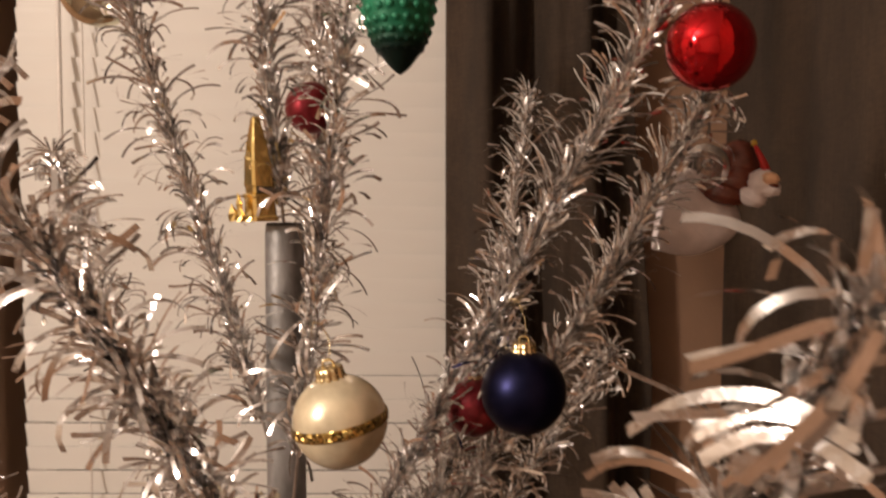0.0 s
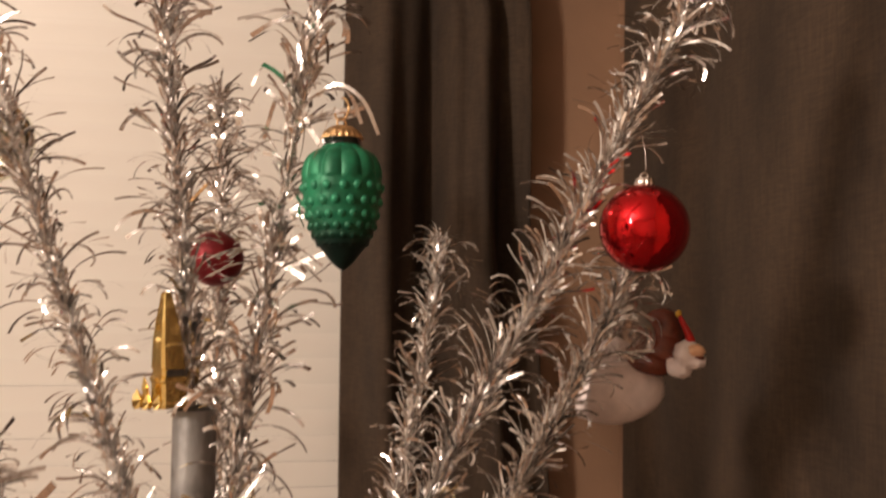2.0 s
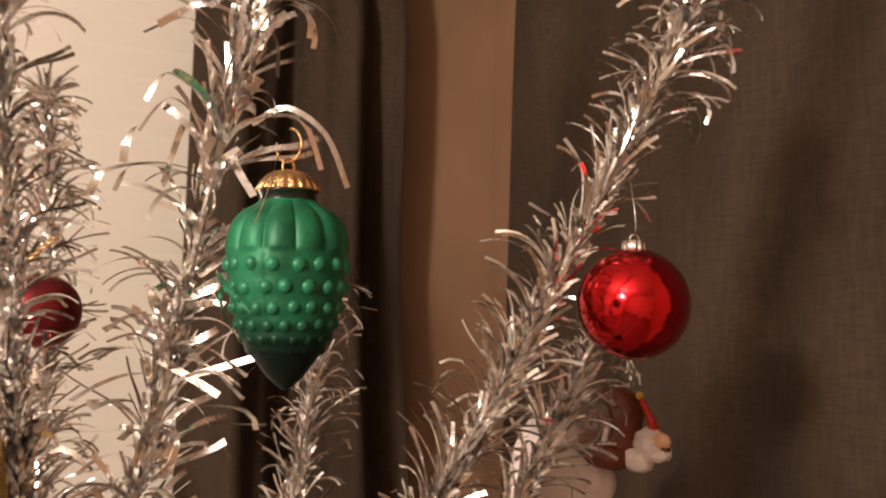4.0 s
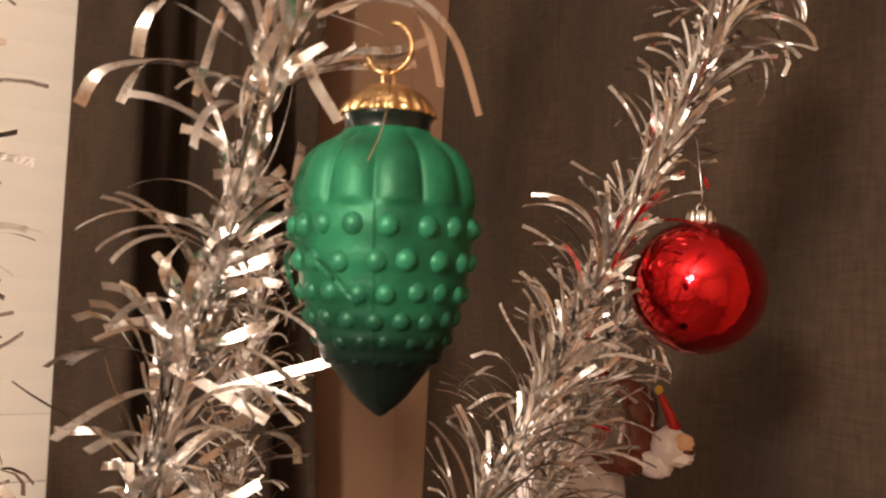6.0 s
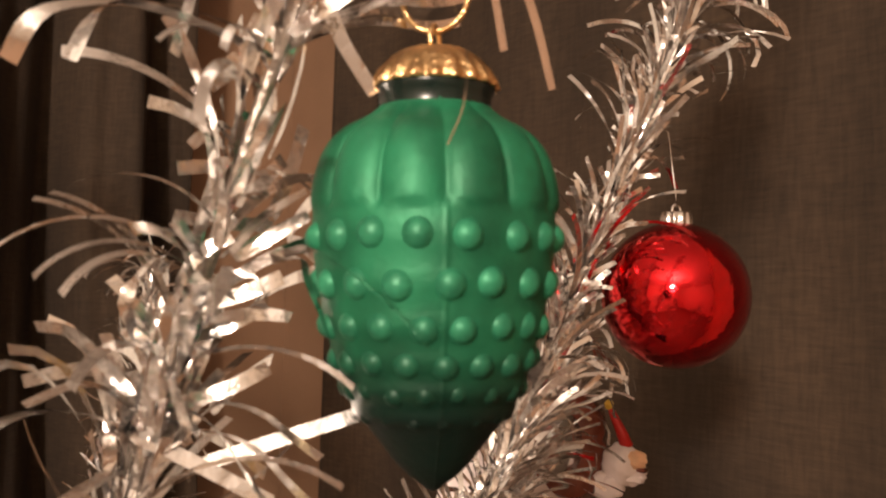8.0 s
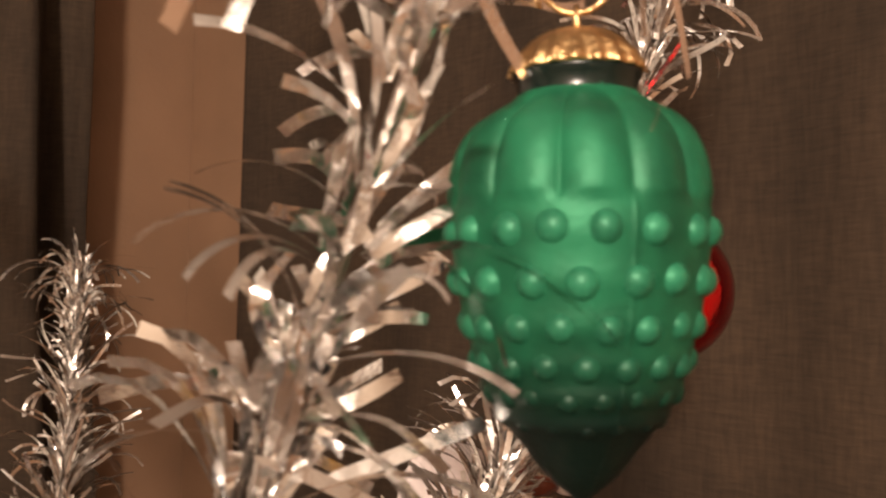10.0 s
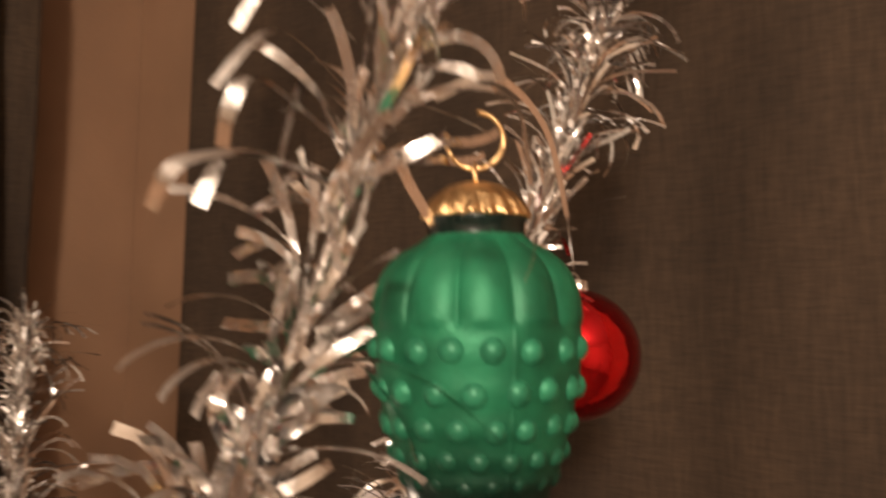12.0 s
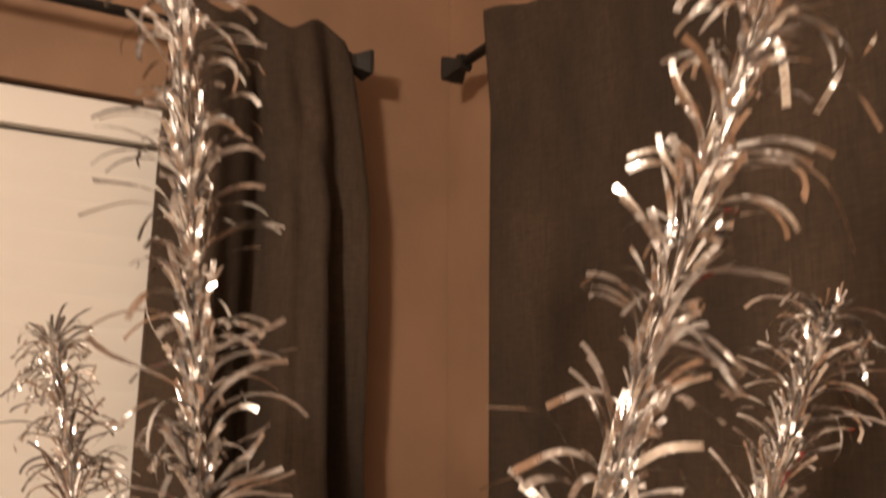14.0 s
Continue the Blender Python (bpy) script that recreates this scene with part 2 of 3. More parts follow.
# ---- the room ----
X0, Y0, TOP = 0.50, 1.545, 2.62
WEST, SOUTH = -3.3, -2.9
WX0, WX1, WZ0, WZ1 = -0.795, 0.20, 0.86, 2.165

floor = tagged(link("floor", boxes(((WEST - 0.2, SOUTH - 0.2, -0.1), (X0 + 0.2, Y0 + 0.3, 0))), FLOOR, smooth=False), "brown carpeted floor of the living room", "floor", kind="structure")
ceiling = tagged(link("ceiling", boxes(((WEST - 0.2, SOUTH - 0.2, TOP), (X0 + 0.2, Y0 + 0.3, TOP + 0.1))), CEILING, smooth=False), "plain white painted ceiling", "ceiling", kind="structure")
wall_north = tagged(link("wall_north", boxes(
    ((WEST - 0.2, Y0, 0), (WX0, Y0 + 0.16, TOP)),
    ((WX1, Y0, 0), (X0 + 0.2, Y0 + 0.16, TOP)),
    ((WX0, Y0, 0), (WX1, Y0 + 0.16, WZ0)),
    ((WX0, Y0, WZ1), (WX1, Y0 + 0.16, TOP))), WALL, smooth=False), "tan painted wall with a window opening", "wall", kind="structure")
wall_east = tagged(link("wall_east", boxes(((X0, SOUTH, 0), (X0 + 0.16, Y0 - 0.002, TOP))), WALL, smooth=False), "tan painted wall behind a curtain", "wall", kind="structure")
# two unseen walls close the room and bounce lamp light onto the tinsel
wall_south = tagged(link("wall_south", boxes(((WEST, SOUTH - 0.16, 0), (X0, SOUTH, TOP))), BOUNCEWALL, smooth=False), "plain unseen wall, made cream to bounce light", "wall", kind="structure")
wall_west = tagged(link("wall_west", boxes(((WEST - 0.16, SOUTH, 0), (WEST, Y0 - 0.002, TOP))), BOUNCEWALL, smooth=False), "plain unseen wall, made cream to bounce light", "wall", kind="structure")

window_1 = tagged(root("window_1", (0, Y0 + 0.11, WZ0), "white framed window, dark outside at night", "window"), kind="structure")
h = WZ1 - WZ0
part("window_frame", boxes(((WX0, 0, 0), (WX0 + 0.035, 0.05, h)), ((WX1 - 0.035, 0, 0), (WX1, 0.05, h)), ((WX0 + 0.035, 0, 0), (WX1 - 0.035, 0.05, 0.04)), ((WX0 + 0.035, 0, h - 0.04), (WX1 - 0.035, 0.05, h))), TRIM, window_1, smooth=False)
part("pane", boxes(((WX0 + 0.03, 0.02, 0.03), (WX1 - 0.03, 0.026, h - 0.03))), GLASS, window_1, smooth=False)
part("window_sill", boxes(((WX0, -0.11, 0.002), (WX1, -0.002, 0.018))), TRIM, window_1, smooth=False)

# ---- venetian blind: headrail, closed slats, ladder cords, lift cord ----
BY = Y0 + 0.040
blind = root("window_blind", (0, BY, WZ1 - 0.003), "white closed venetian blind hanging in a window recess", "blind")
BX0, BX1 = -0.762, 0.175
part("headrail", boxes(((BX0, -0.028, -0.056), (BX1, 0.028, -0.004))), SLAT, blind, smooth=False)
slat_bm = bmesh.new()
rows_ = []
for s in (1, -1):
    for i in range(7):
        u = i / 6 - 0.5
        bulge = 0.0004 * (1 - (2 * u) ** 2)
        rows_.append([slat_bm.verts.new((x, 0.0466 * u, bulge + s * (0.0002 + 0.0007 * (1 - (2 * u) ** 4)))) for x in (BX0, BX1)])
for a, b in zip(rows_[:7], rows_[1:7]):
    slat_bm.faces.new((a[0], a[1], b[1], b[0]))
for a, b in zip(rows_[7:], rows_[8:]):
    slat_bm.faces.new((b[0], b[1], a[1], a[0]))
for i, j in ((0, 7), (6, 13)):
    slat_bm.faces.new((rows_[i][0], rows_[i][1], rows_[j][1], rows_[j][0]))
for e in (0, 1):
    slat_bm.faces.new([rows_[i][e] for i in range(7)] + [rows_[i][e] for i in range(13, 6, -1)])
bmesh.ops.recalc_face_normals(slat_bm, faces=slat_bm.faces)
slat_mesh = None
rng = random.Random(5)
z = -0.083
while z > -(WZ1 - WZ0 - 0.06):
    if slat_mesh is None:
        ob = part("slat", slat_bm, SLAT, blind, smooth=False)
        slat_mesh = ob.data
    else:
        ob = new("slat", slat_mesh)
        ob.parent = blind
    ob.matrix_basis = pose(rng.uniform(-0.001, 0.001), 0, z + rng.uniform(-0.0006, 0.0006), -77 + rng.uniform(-0.35, 0.35), rng.uniform(-0.05, 0.05), 0)
    z -= 0.0440
part("bottom_rail", boxes(((BX0, -0.025, -(WZ1 - WZ0 - 0.03)), (BX1, 0.025, -(WZ1 - WZ0 - 0.045)))), SLAT, blind, smooth=False)
for x in (-0.634, 0.07):
    part("ladder_cord", tube([(x, -0.0275, -0.05 - 0.1 * i) for i in range(13)], 0.0019, 6), CORD, blind)
part("lift_cord", tube([(-0.672, -0.034, -0.05 - 0.08 * i) for i in range(9)], 0.0042, 10), CORD, blind, "white tilt wand hanging before the slats")

# ---- curtains on iron rods ----


def curtain(name, a, b, top, foot, fold, label, out):
    """A pleated cloth hung from a to b (plan points). fold(s, h) is how far it stands out, s metres along it, h from 0 at the top to 1 at the foot."""
    a, b, out = Vector((*a, 0)), Vector((*b, 0)), Vector((*out, 0))
    length = (b - a).length
    along = (b - a) / length
    nx, nz = max(24, int(length / 0.006)), 46
    bm = bmesh.new()
    grid = []
    for j in range(nz + 1):
        h = (j / nz) ** 1.5
        line = []
        for i in range(nx + 1):
            s = length * i / nx
            d, shift, lift = fold(s, h)
            p = a + along * (s + shift) + out * d
            line.append(bm.verts.new((p.x, p.y, top + lift + (foot - top) * h)))
        grid.append(line)
    for r, q in zip(grid, grid[1:]):
        for i in range(nx):
            bm.faces.new((r[i], r[i + 1], q[i + 1], q[i]))
    ob = link(name, bm, CURTAIN)
    mod = ob.modifiers.new("cloth", "SOLIDIFY")
    mod.thickness = 0.0022
    return tagged(ob, label, "curtain")


def fold_left(s, h):
    ease = 0.14 + 0.86 * min(1, h * 3.6)
    over_rod = 0.024 * max(0, 1 - h / 0.09)
    d = over_rod + ease * (0.048 * math.sin(2 * math.pi * s / 0.118 - 1.75 + 0.3 * math.sin(6 * h)) + 0.019 * math.sin(2 * math.pi * s / 0.047 + 0.6 + 0.9 * math.sin(4 * h)) * (0.3 + min(0.7, s * 5)))
    lift = 0.012 * math.sin(2 * math.pi * s / 0.10 + 0.6) * max(0, 1 - 14 * h)
    for s0, run in ((0.085, 0.68), (0.150, 0.50)):
        # creases that run aslant from the heading
        d -= 0.016 * math.exp(-((s - s0 - run * h) / 0.011) ** 2) * max(0, min(1, 30 * (h - 0.02))) * max(0, 1 - h / 0.24)
    d += 0.032 * math.exp((s - 0.257) / 0.03) * min(1, h / 0.2)
    return d, (-0.004 + 0.058 * min(1, h / 0.11) ** 0.7 + 0.2 * min(0.2, max(0, h - 0.28))) * (s / 0.257), lift


def fold_right(s, h):
    ease = 0.5 + 0.5 * min(1, h * 6)
    over_rod = 0.015 * max(0, 1 - h / 0.06)
    d = over_rod + (0.004 * math.sin(2 * math.pi * s / 0.33 + 0.9) + 0.0025 * math.sin(2 * math.pi * s / 0.13 + 2 * h)) * ease + 0.012 * math.exp(-s / 0.03)
    lift = (0.008 + 0.014 * math.cos(2 * math.pi * s / 0.24)) * max(0, 1 - 12 * h)
    return d, (-0.012 * h ** 0.4 if s < 0.2 else 0), lift


ROD_Z = 2.256
curtain("curtain", (0.005, 1.462), (0.262, 1.462), 2.288, 0.03, fold_left, "dark taupe curtain panel bunched in deep folds beside the window", (0, -1))
curtain("curtain", (0.430, 1.272), (0.430, 0.33), 2.270, 0.03, fold_right, "wide dark taupe curtain panel drawn nearly flat", (-1, 0))


def curtain_rod(a, b, tip_dir, label):
    """A thin iron rod from a to b with a flared square finial beyond b and a wall bracket."""
    r = root("curtain_rod", b, label, "curtain rod")
    b_, a_ = Vector(b), Vector(a)
    part("rod", tube([a_ - b_, (a_ - b_) * 0.5, (0, 0, 0)], 0.0080, 14), ROD, r)
    bm = bmesh.new()
    t = Vector(tip_dir)
    side = t.cross(Vector((0, 0, 1))).normalized()
    rings = []
    for d, w in ((-0.004, 0.010), (0.006, 0.012), (0.010, 0.0095), (0.018, 0.011), (0.036, 0.0185), (0.041, 0.0192), (0.044, 0.016)):
        rings.append([bm.verts.new(t * d + side * (w * x) + Vector((0, 0, w * y))) for x, y in ((-1, -1), (0, -1.04), (1, -1), (1.04, 0), (1, 1), (0, 1.04), (-1, 1), (-1.04, 0))])
    for p, q in zip(rings, rings[1:]):
        for k in range(8):
            bm.faces.new((p[k], p[(k + 1) % 8], q[(k + 1) % 8], q[k]))
    bm.faces.new(rings[0])
    bm.faces.new(rings[-1])
    bmesh.ops.recalc_face_normals(bm, faces=bm.faces)
    part("finial", bm, ROD, r, "flared square black finial", smooth=False)
    return r


rod_n = curtain_rod((-0.95, 1.462, ROD_Z), (0.266, 1.462, ROD_Z), (1, 0, 0), "black iron curtain rod over the window")
part("bracket", tube([(-0.06, 0, 0), (-0.06, 0.04, -0.004), (-0.06, 0.083, -0.012)], 0.006, 8), ROD, rod_n)
rod_e = curtain_rod((0.430, 0.26, ROD_Z), (0.430, 1.372, ROD_Z), (0, 1, 0), "black iron curtain rod on the side wall")
part("bracket", tube([(0, -0.10, 0), (0.03, -0.10, -0.004), (0.07, -0.10, -0.012)], 0.006, 8), ROD, rod_e)

# ---- the tinsel tree ----
PX, PY = -0.117, 0.648
tree = root("tinsel_tree", (PX, PY, 0), "silver aluminium tinsel tree on a painted pole", "christmas tree")
HERE = Vector((PX, PY, 0))
part("pole", lathe([(0.0, 0), (0.0148, 0), (0.0148, 0.6), (0.0146, 1.2), (0.0144, 1.474), (0.0138, 1.480)], 32), POLE, tree, "grey silver-painted wooden pole")
part("pole_end", lathe([(0.0138, 1.480), (0.0128, 1.4818), (0.0, 1.4822)], 32), POLE_END, tree, "dark sawn top of the pole")


def ribbon(length, width, lean, bend, sway, twist, curl=0.0, steps=8):
    """One foil strip from the stem. Local z runs along the stem to its tip, x outwards. Gives (points, sides)."""
    pts, sides = [], []
    p = Vector()
    for i in range(steps + 1):
        u = i / steps
        a = math.radians(lean + bend * u ** 1.25 + curl * max(0, u - 0.7) / 0.3)
        d = Vector((math.sin(a), math.sin(math.radians(sway)) * u, math.cos(a))).normalized()
        if i:
            p = p + d * length / steps
        pts.append(p)
        tw = math.radians(twist * (0.25 + u))
        out = d.cross(Vector((0, 1, 0))).normalized()
        sides.append((Vector((0, 1, 0)) * math.cos(tw) + out * math.sin(tw)) * width * (0.5 if 0 < i else 0.32))
    return pts, sides


def strip_mesh(name, r, width):
    pts, sides = ribbon(r.uniform(0.030, 0.055), width * r.uniform(0.75, 1.1), r.uniform(12, 60), r.uniform(20, 135), r.uniform(-45, 45), r.uniform(-75, 75), r.choice((0, 0, 0, 60, -45)), 12)
    bm = bmesh.new()
    pairs = [(bm.verts.new(p - s), bm.verts.new(p + s)) for p, s in zip(pts, sides)]
    for a, b in zip(pairs, pairs[1:]):
        bm.faces.new((a[0], a[1], b[1], b[0]))
    me = bpy.data.meshes.new(name)
    bm.to_mesh(me)
    bm.free()
    me.materials.append(FOIL)
    me.shade_smooth()
    return me


def stem_curve(base, mid, tip, n=40):
    b, m, t = Vector(base), Vector(mid), Vector(tip)
    c = 2 * m - 0.5 * (b + t)
    return [(1 - u) ** 2 * b + 2 * u * (1 - u) * c + u * u * t for u in (i / n for i in range(n + 1))]


KEEP_CLEAR = [((0.185, 0.614, 1.643), 0.015), ((0.185, 0.614, 1.605), 0.033), ((-0.272, 0.703, 1.666), 0.033), ((-0.129, 0.862, 1.588), 0.027), ((0.057, 0.611, 1.364), 0.032), ((-0.066, 0.557, 1.357), 0.033), ((0.0245, 0.655, 1.344), 0.027),
              ((-0.0245, 0.507, 1.620), 0.0245), ((-0.0245, 0.507, 1.605), 0.0225), ((-0.0245, 0.507, 1.590), 0.0165), ((-0.0245, 0.507, 1.640), 0.0135), ((-0.133, 0.632, 1.505), 0.012), ((0.172, 0.588, 1.614), 0.017),
              ((-0.036, 0.492, 1.647), 0.014), ((-0.040, 0.488, 1.622), 0.017), ((-0.026, 0.486, 1.640), 0.012), ((-0.046, 0.499, 1.638), 0.014), ((-0.050, 0.502, 1.618), 0.012)]


def hits_ornament(p):
    return any((p - Vector(c)).length < r for c, r in KEEP_CLEAR)


def branch(base, mid, tip, seed, bare=0.10, density=860, length=(0.035, 0.051), lean=(16, 54), bend=(35, 115), width=0.0024, single=0, tuft=22, label=""):
    """A wire stem with foil strips wound into it in small fans; density is strips to the metre. single: the stretch, from the tip on, whose strips are objects."""
    r = random.Random(seed)
    local = [p - HERE for p in stem_curve(base, mid, tip)]
    wire = part("branch", tube(local, [0.0013] * len(local), 6), WIRE, tree, label)
    total = sum((b - a).length for a, b in zip(local, local[1:]))
    count = int(total * (1 - bare) * density)
    variants = [strip_mesh("foil_strip", r, width) for _ in range(28)] if single else []
    verts, faces = [], []

    def seat(u, turn, off):
        f = min(max(u, 0), 0.9999) * (len(local) - 1)
        i = int(f)
        axis = (local[i + 1] - local[i]).normalized()
        x = Matrix.Rotation(turn, 3, axis) @ axis.orthogonal().normalized()
        m = Matrix((x, axis.cross(x), axis)).transposed().to_4x4()
        m.translation = local[i].lerp(local[i + 1], f - i) + x * off
        return m

    def lay(m, q, s):
        if any(hits_ornament(m @ a + HERE) for a in q):
            return
        first = len(verts)
        for a, b in zip(q, s):
            verts.append(m @ (a - b))
            verts.append(m @ (a + b))
        for j in range(len(q) - 1):
            n = first + 2 * j
            faces.append((n, n + 1, n + 3, n + 2))

    # fans of up to three strips that were wound in together
    made, turn = 0, r.uniform(0, 6.28)
    while made < count:
        size = r.choice((1, 2, 3, 3))
        u0 = bare + (1 - bare) * (made + 0.5 * size) / count
        turn += 2.39996 + r.uniform(-0.5, 0.5)
        l0, b0, n0, s0, t0, c0 = r.uniform(*lean), r.uniform(*bend), r.uniform(*length), r.uniform(-24, 24), r.uniform(-45, 45), r.choice((0, 0, 0, 45, -35))
        shape = r.choice(variants) if variants else None
        for k in range(size):
            u = u0 + r.uniform(-0.5, 0.5) * size / count * 0.8
            m = seat(u, turn + r.gauss(0, 0.34), 0.0012)
            if shape and u > 1 - single:
                place = m @ Matrix.Rotation(radians(r.uniform(-9, 9)), 4, "Y") @ Matrix.Scale(r.uniform(0.75, 1.05), 4)
                if any(hits_ornament(place @ v.co + HERE) for v in shape.vertices):
                    continue
                ob = new("foil_strip", shape)
                ob.parent = wire
                ob.matrix_basis = place
                continue
            reach = n0 * r.uniform(0.85, 1.08) * (0.5 if r.random() < 0.10 else 1)
            lay(m, *ribbon(reach, width * r.uniform(0.8, 1.1), l0 + r.gauss(0, 9), b0 + r.gauss(0, 18) + 75 * max(0, (u - 0.86) / 0.14), s0 + r.gauss(0, 14), t0 + r.gauss(0, 25), c0))
        made += size
    # crumpled ends close to the wire, half of them lying along it
    for k in range(int(count * 1.7)):
        m = seat(bare + (1 - bare) * r.random(), r.uniform(0, 6.28), r.uniform(0.0008, 0.0045))
        if k % 2:
            lay(m, *ribbon(r.uniform(0.016, 0.032), width * r.uniform(0.8, 1.1), r.uniform(-4, 20), r.uniform(-30, 35), r.uniform(-40, 40), r.uniform(-140, 140), 0, 5))
        else:
            lay(m, *ribbon(r.uniform(0.007, 0.017), width * r.uniform(0.7, 1.05), r.uniform(8, 60), r.uniform(-60, 60), r.uniform(-60, 60), r.uniform(-110, 110), 0, 4))
    # the spray at the tip
    for k in range(tuft):
        m = seat(1.0 - 0.02 * r.random(), 2.39996 * k + r.uniform(-0.3, 0.3), 0.0006)
        lay(m, *ribbon(r.uniform(0.65, 0.95) * length[1], width * r.uniform(0.8, 1.05), r.uniform(6, 50), r.uniform(75, 165), r.uniform(-20, 20), r.uniform(-35, 35), 0))
    me = bpy.data.meshes.new("tinsel")
    me.from_pydata([tuple(v) for v in verts], [], faces)
    me.materials.append(FOIL)
    me.shade_smooth()
    ob = new("tinsel", me)
    ob.parent = wire
    tagged(ob, "curled silver foil strips", kind="stuff")
    return wire


# base on the pole, a point half way, and the tip
branch((PX, PY, 1.27), (-0.190, 0.655, 1.510), (-0.296, 0.690, 1.800), 1, bare=0.14, label="branch that carries the pale gold ball")
branch((PX, PY, 1.475), (-0.134, 0.634, 1.680), (-0.161, 0.634, 1.945), 2, bare=0.05, length=(0.032, 0.047), width=0.0027, density=760)
branch((PX, PY, 1.22), (-0.125, 0.860, 1.520), (-0.149, 1.050, 1.775), 3, bare=0.10)
green_branch = branch((PX, PY, 1.225), (-0.0566, 0.5289, 1.6133), (0.0205, 0.3901, 2.0478), 4, bare=0.12, density=590, length=(0.036, 0.052), width=0.0026, single=0.55, label="branch that carries the green glass drop")
branch((PX, PY, 1.02), (0.020, 0.850, 1.300), (0.094, 0.971, 1.608), 5, bare=0.10, density=980, length=(0.038, 0.055), lean=(8, 40), bend=(20, 90), width=0.0022)
branch((PX, PY, 1.14), (0.062, 0.634, 1.462), (0.226, 0.622, 1.775), 6, bare=0.08, density=1020, length=(0.036, 0.053), lean=(8, 44), bend=(20, 95), width=0.0022, tuft=36, label="branch that carries the red ball")
branch((PX, PY, 1.10), (0.075, 0.690, 1.350), (0.205, 0.690, 1.580), 7, bare=0.12, density=950, length=(0.036, 0.052), lean=(8, 42), bend=(15, 85), width=0.0022)
branch((PX, PY, 0.98), (0.030, 0.770, 1.180), (0.165, 0.873, 1.345), 8, bare=0.10)
branch((PX, PY, 1.12), (-0.116, 0.425, 1.355), (-0.200, 0.295, 1.560), 9, bare=0.08, density=800, length=(0.036, 0.052), width=0.0029)
branch((PX, PY, 1.12), (-0.285, 0.810, 1.330), (-0.425, 0.960, 1.545), 10, bare=0.10)
branch((PX, PY, 1.05), (-0.030, 0.640, 1.230), (0.045, 0.640, 1.395), 11, bare=0.10)
near_branch = branch((PX, PY, 0.98), (0.008, 0.360, 1.255), (0.079, 0.156, 1.480), 12, bare=0.10, density=460, length=(0.032, 0.047), lean=(12, 60), width=0.0026, tuft=9)
branch((PX, PY, 1.05), (-0.260, 0.560, 1.240), (-0.400, 0.480, 1.440), 13, bare=0.10)



wring = random.Random(21)


def loose_strip(places, wide, face, wire=None, wrung=42):
    """A single long foil strip through the given places, its flat side turned to face and wrung a little along its length."""
    a0, a1 = radians(wrung * wring.uniform(-1, 1)), radians(wrung * wring.uniform(-1, 1))
    bm = bmesh.new()
    pts = [Vector(p) - HERE for p in places]
    fine = []
    for i in range(len(pts) - 1):
        p0, p1, p2, p3 = pts[max(i - 1, 0)], pts[i], pts[i + 1], pts[min(i + 2, len(pts) - 1)]
        for k in range(5):
            u = k / 5
            fine.append(0.5 * (2 * p1 + (p2 - p0) * u + (2 * p0 - 5 * p1 + 4 * p2 - p3) * u * u + (3 * p1 - p0 - 3 * p2 + p3) * u ** 3))
    fine.append(pts[-1])
    pairs = []
    for i, p in enumerate(fine):
        d = (fine[min(i + 1, len(fine) - 1)] - fine[max(i - 1, 0)]).normalized()
        u = i / (len(fine) - 1)
        side = Matrix.Rotation(a0 + (a1 - a0) * u, 3, d) @ d.cross(Vector(face)).normalized() * wide * (0.5 if i else 0.35)
        pairs.append((bm.verts.new(p - side), bm.verts.new(p + side)))
    for a, b in zip(pairs, pairs[1:]):
        bm.faces.new((a[0], a[1], b[1], b[0]))
    part("foil_strip", bm, FOIL, wire or green_branch)


# long strips that hang loose in front of the glass drop, and a fan of flat ones beside it
loose_strip([(-0.0440, 0.5400, 1.6100), (-0.0434, 0.5251, 1.6118), (-0.0490, 0.5080, 1.6115), (-0.0482, 0.4970, 1.6074), (-0.0442, 0.4920, 1.6024), (-0.0391, 0.4900, 1.5968)], 0.0025, (0.3, -0.35, 0.9), green_branch, 8)
loose_strip([(-0.0430, 0.5400, 1.6090), (-0.0412, 0.5271, 1.6108), (-0.0470, 0.5139, 1.6067), (-0.0478, 0.5071, 1.6007), (-0.0452, 0.5063, 1.5937)], 0.0015, (0.3, -0.35, 0.9), green_branch, 8)
loose_strip([(-0.0390, 0.5240, 1.6680), (-0.0300, 0.5040, 1.6590), (-0.0334, 0.4923, 1.6483), (-0.0360, 0.4869, 1.6405), (-0.0385, 0.4846, 1.6328), (-0.0408, 0.4851, 1.6270)], 0.0003, (0.5, -0.4, 0.8))
LAMPWARD = (-0.77, -0.60, 0.12)
loose_strip([(-0.0341, 0.5528, 1.6195), (-0.0362, 0.5414, 1.6274), (-0.0376, 0.5337, 1.6360)], 0.0029, LAMPWARD)
loose_strip([(-0.0316, 0.5500, 1.6163), (-0.0333, 0.5383, 1.6218), (-0.0320, 0.5295, 1.6269)], 0.0029, LAMPWARD)
loose_strip([(-0.0352, 0.5565, 1.6022), (-0.0353, 0.5430, 1.6063), (-0.0333, 0.5319, 1.6089)], 0.0029, LAMPWARD)
loose_strip([(-0.0400, 0.5661, 1.5778), (-0.0407, 0.5529, 1.5846), (-0.0392, 0.5402, 1.5912)], 0.0029, LAMPWARD)
loose_strip([(-0.0354, 0.5540, 1.6233), (-0.0452, 0.5527, 1.6288), (-0.0550, 0.5524, 1.6279)], 0.0029, LAMPWARD)
loose_strip([(-0.0337, 0.5525, 1.6179), (-0.0464, 0.5524, 1.6179), (-0.0549, 0.5535, 1.6187)], 0.0029, LAMPWARD)
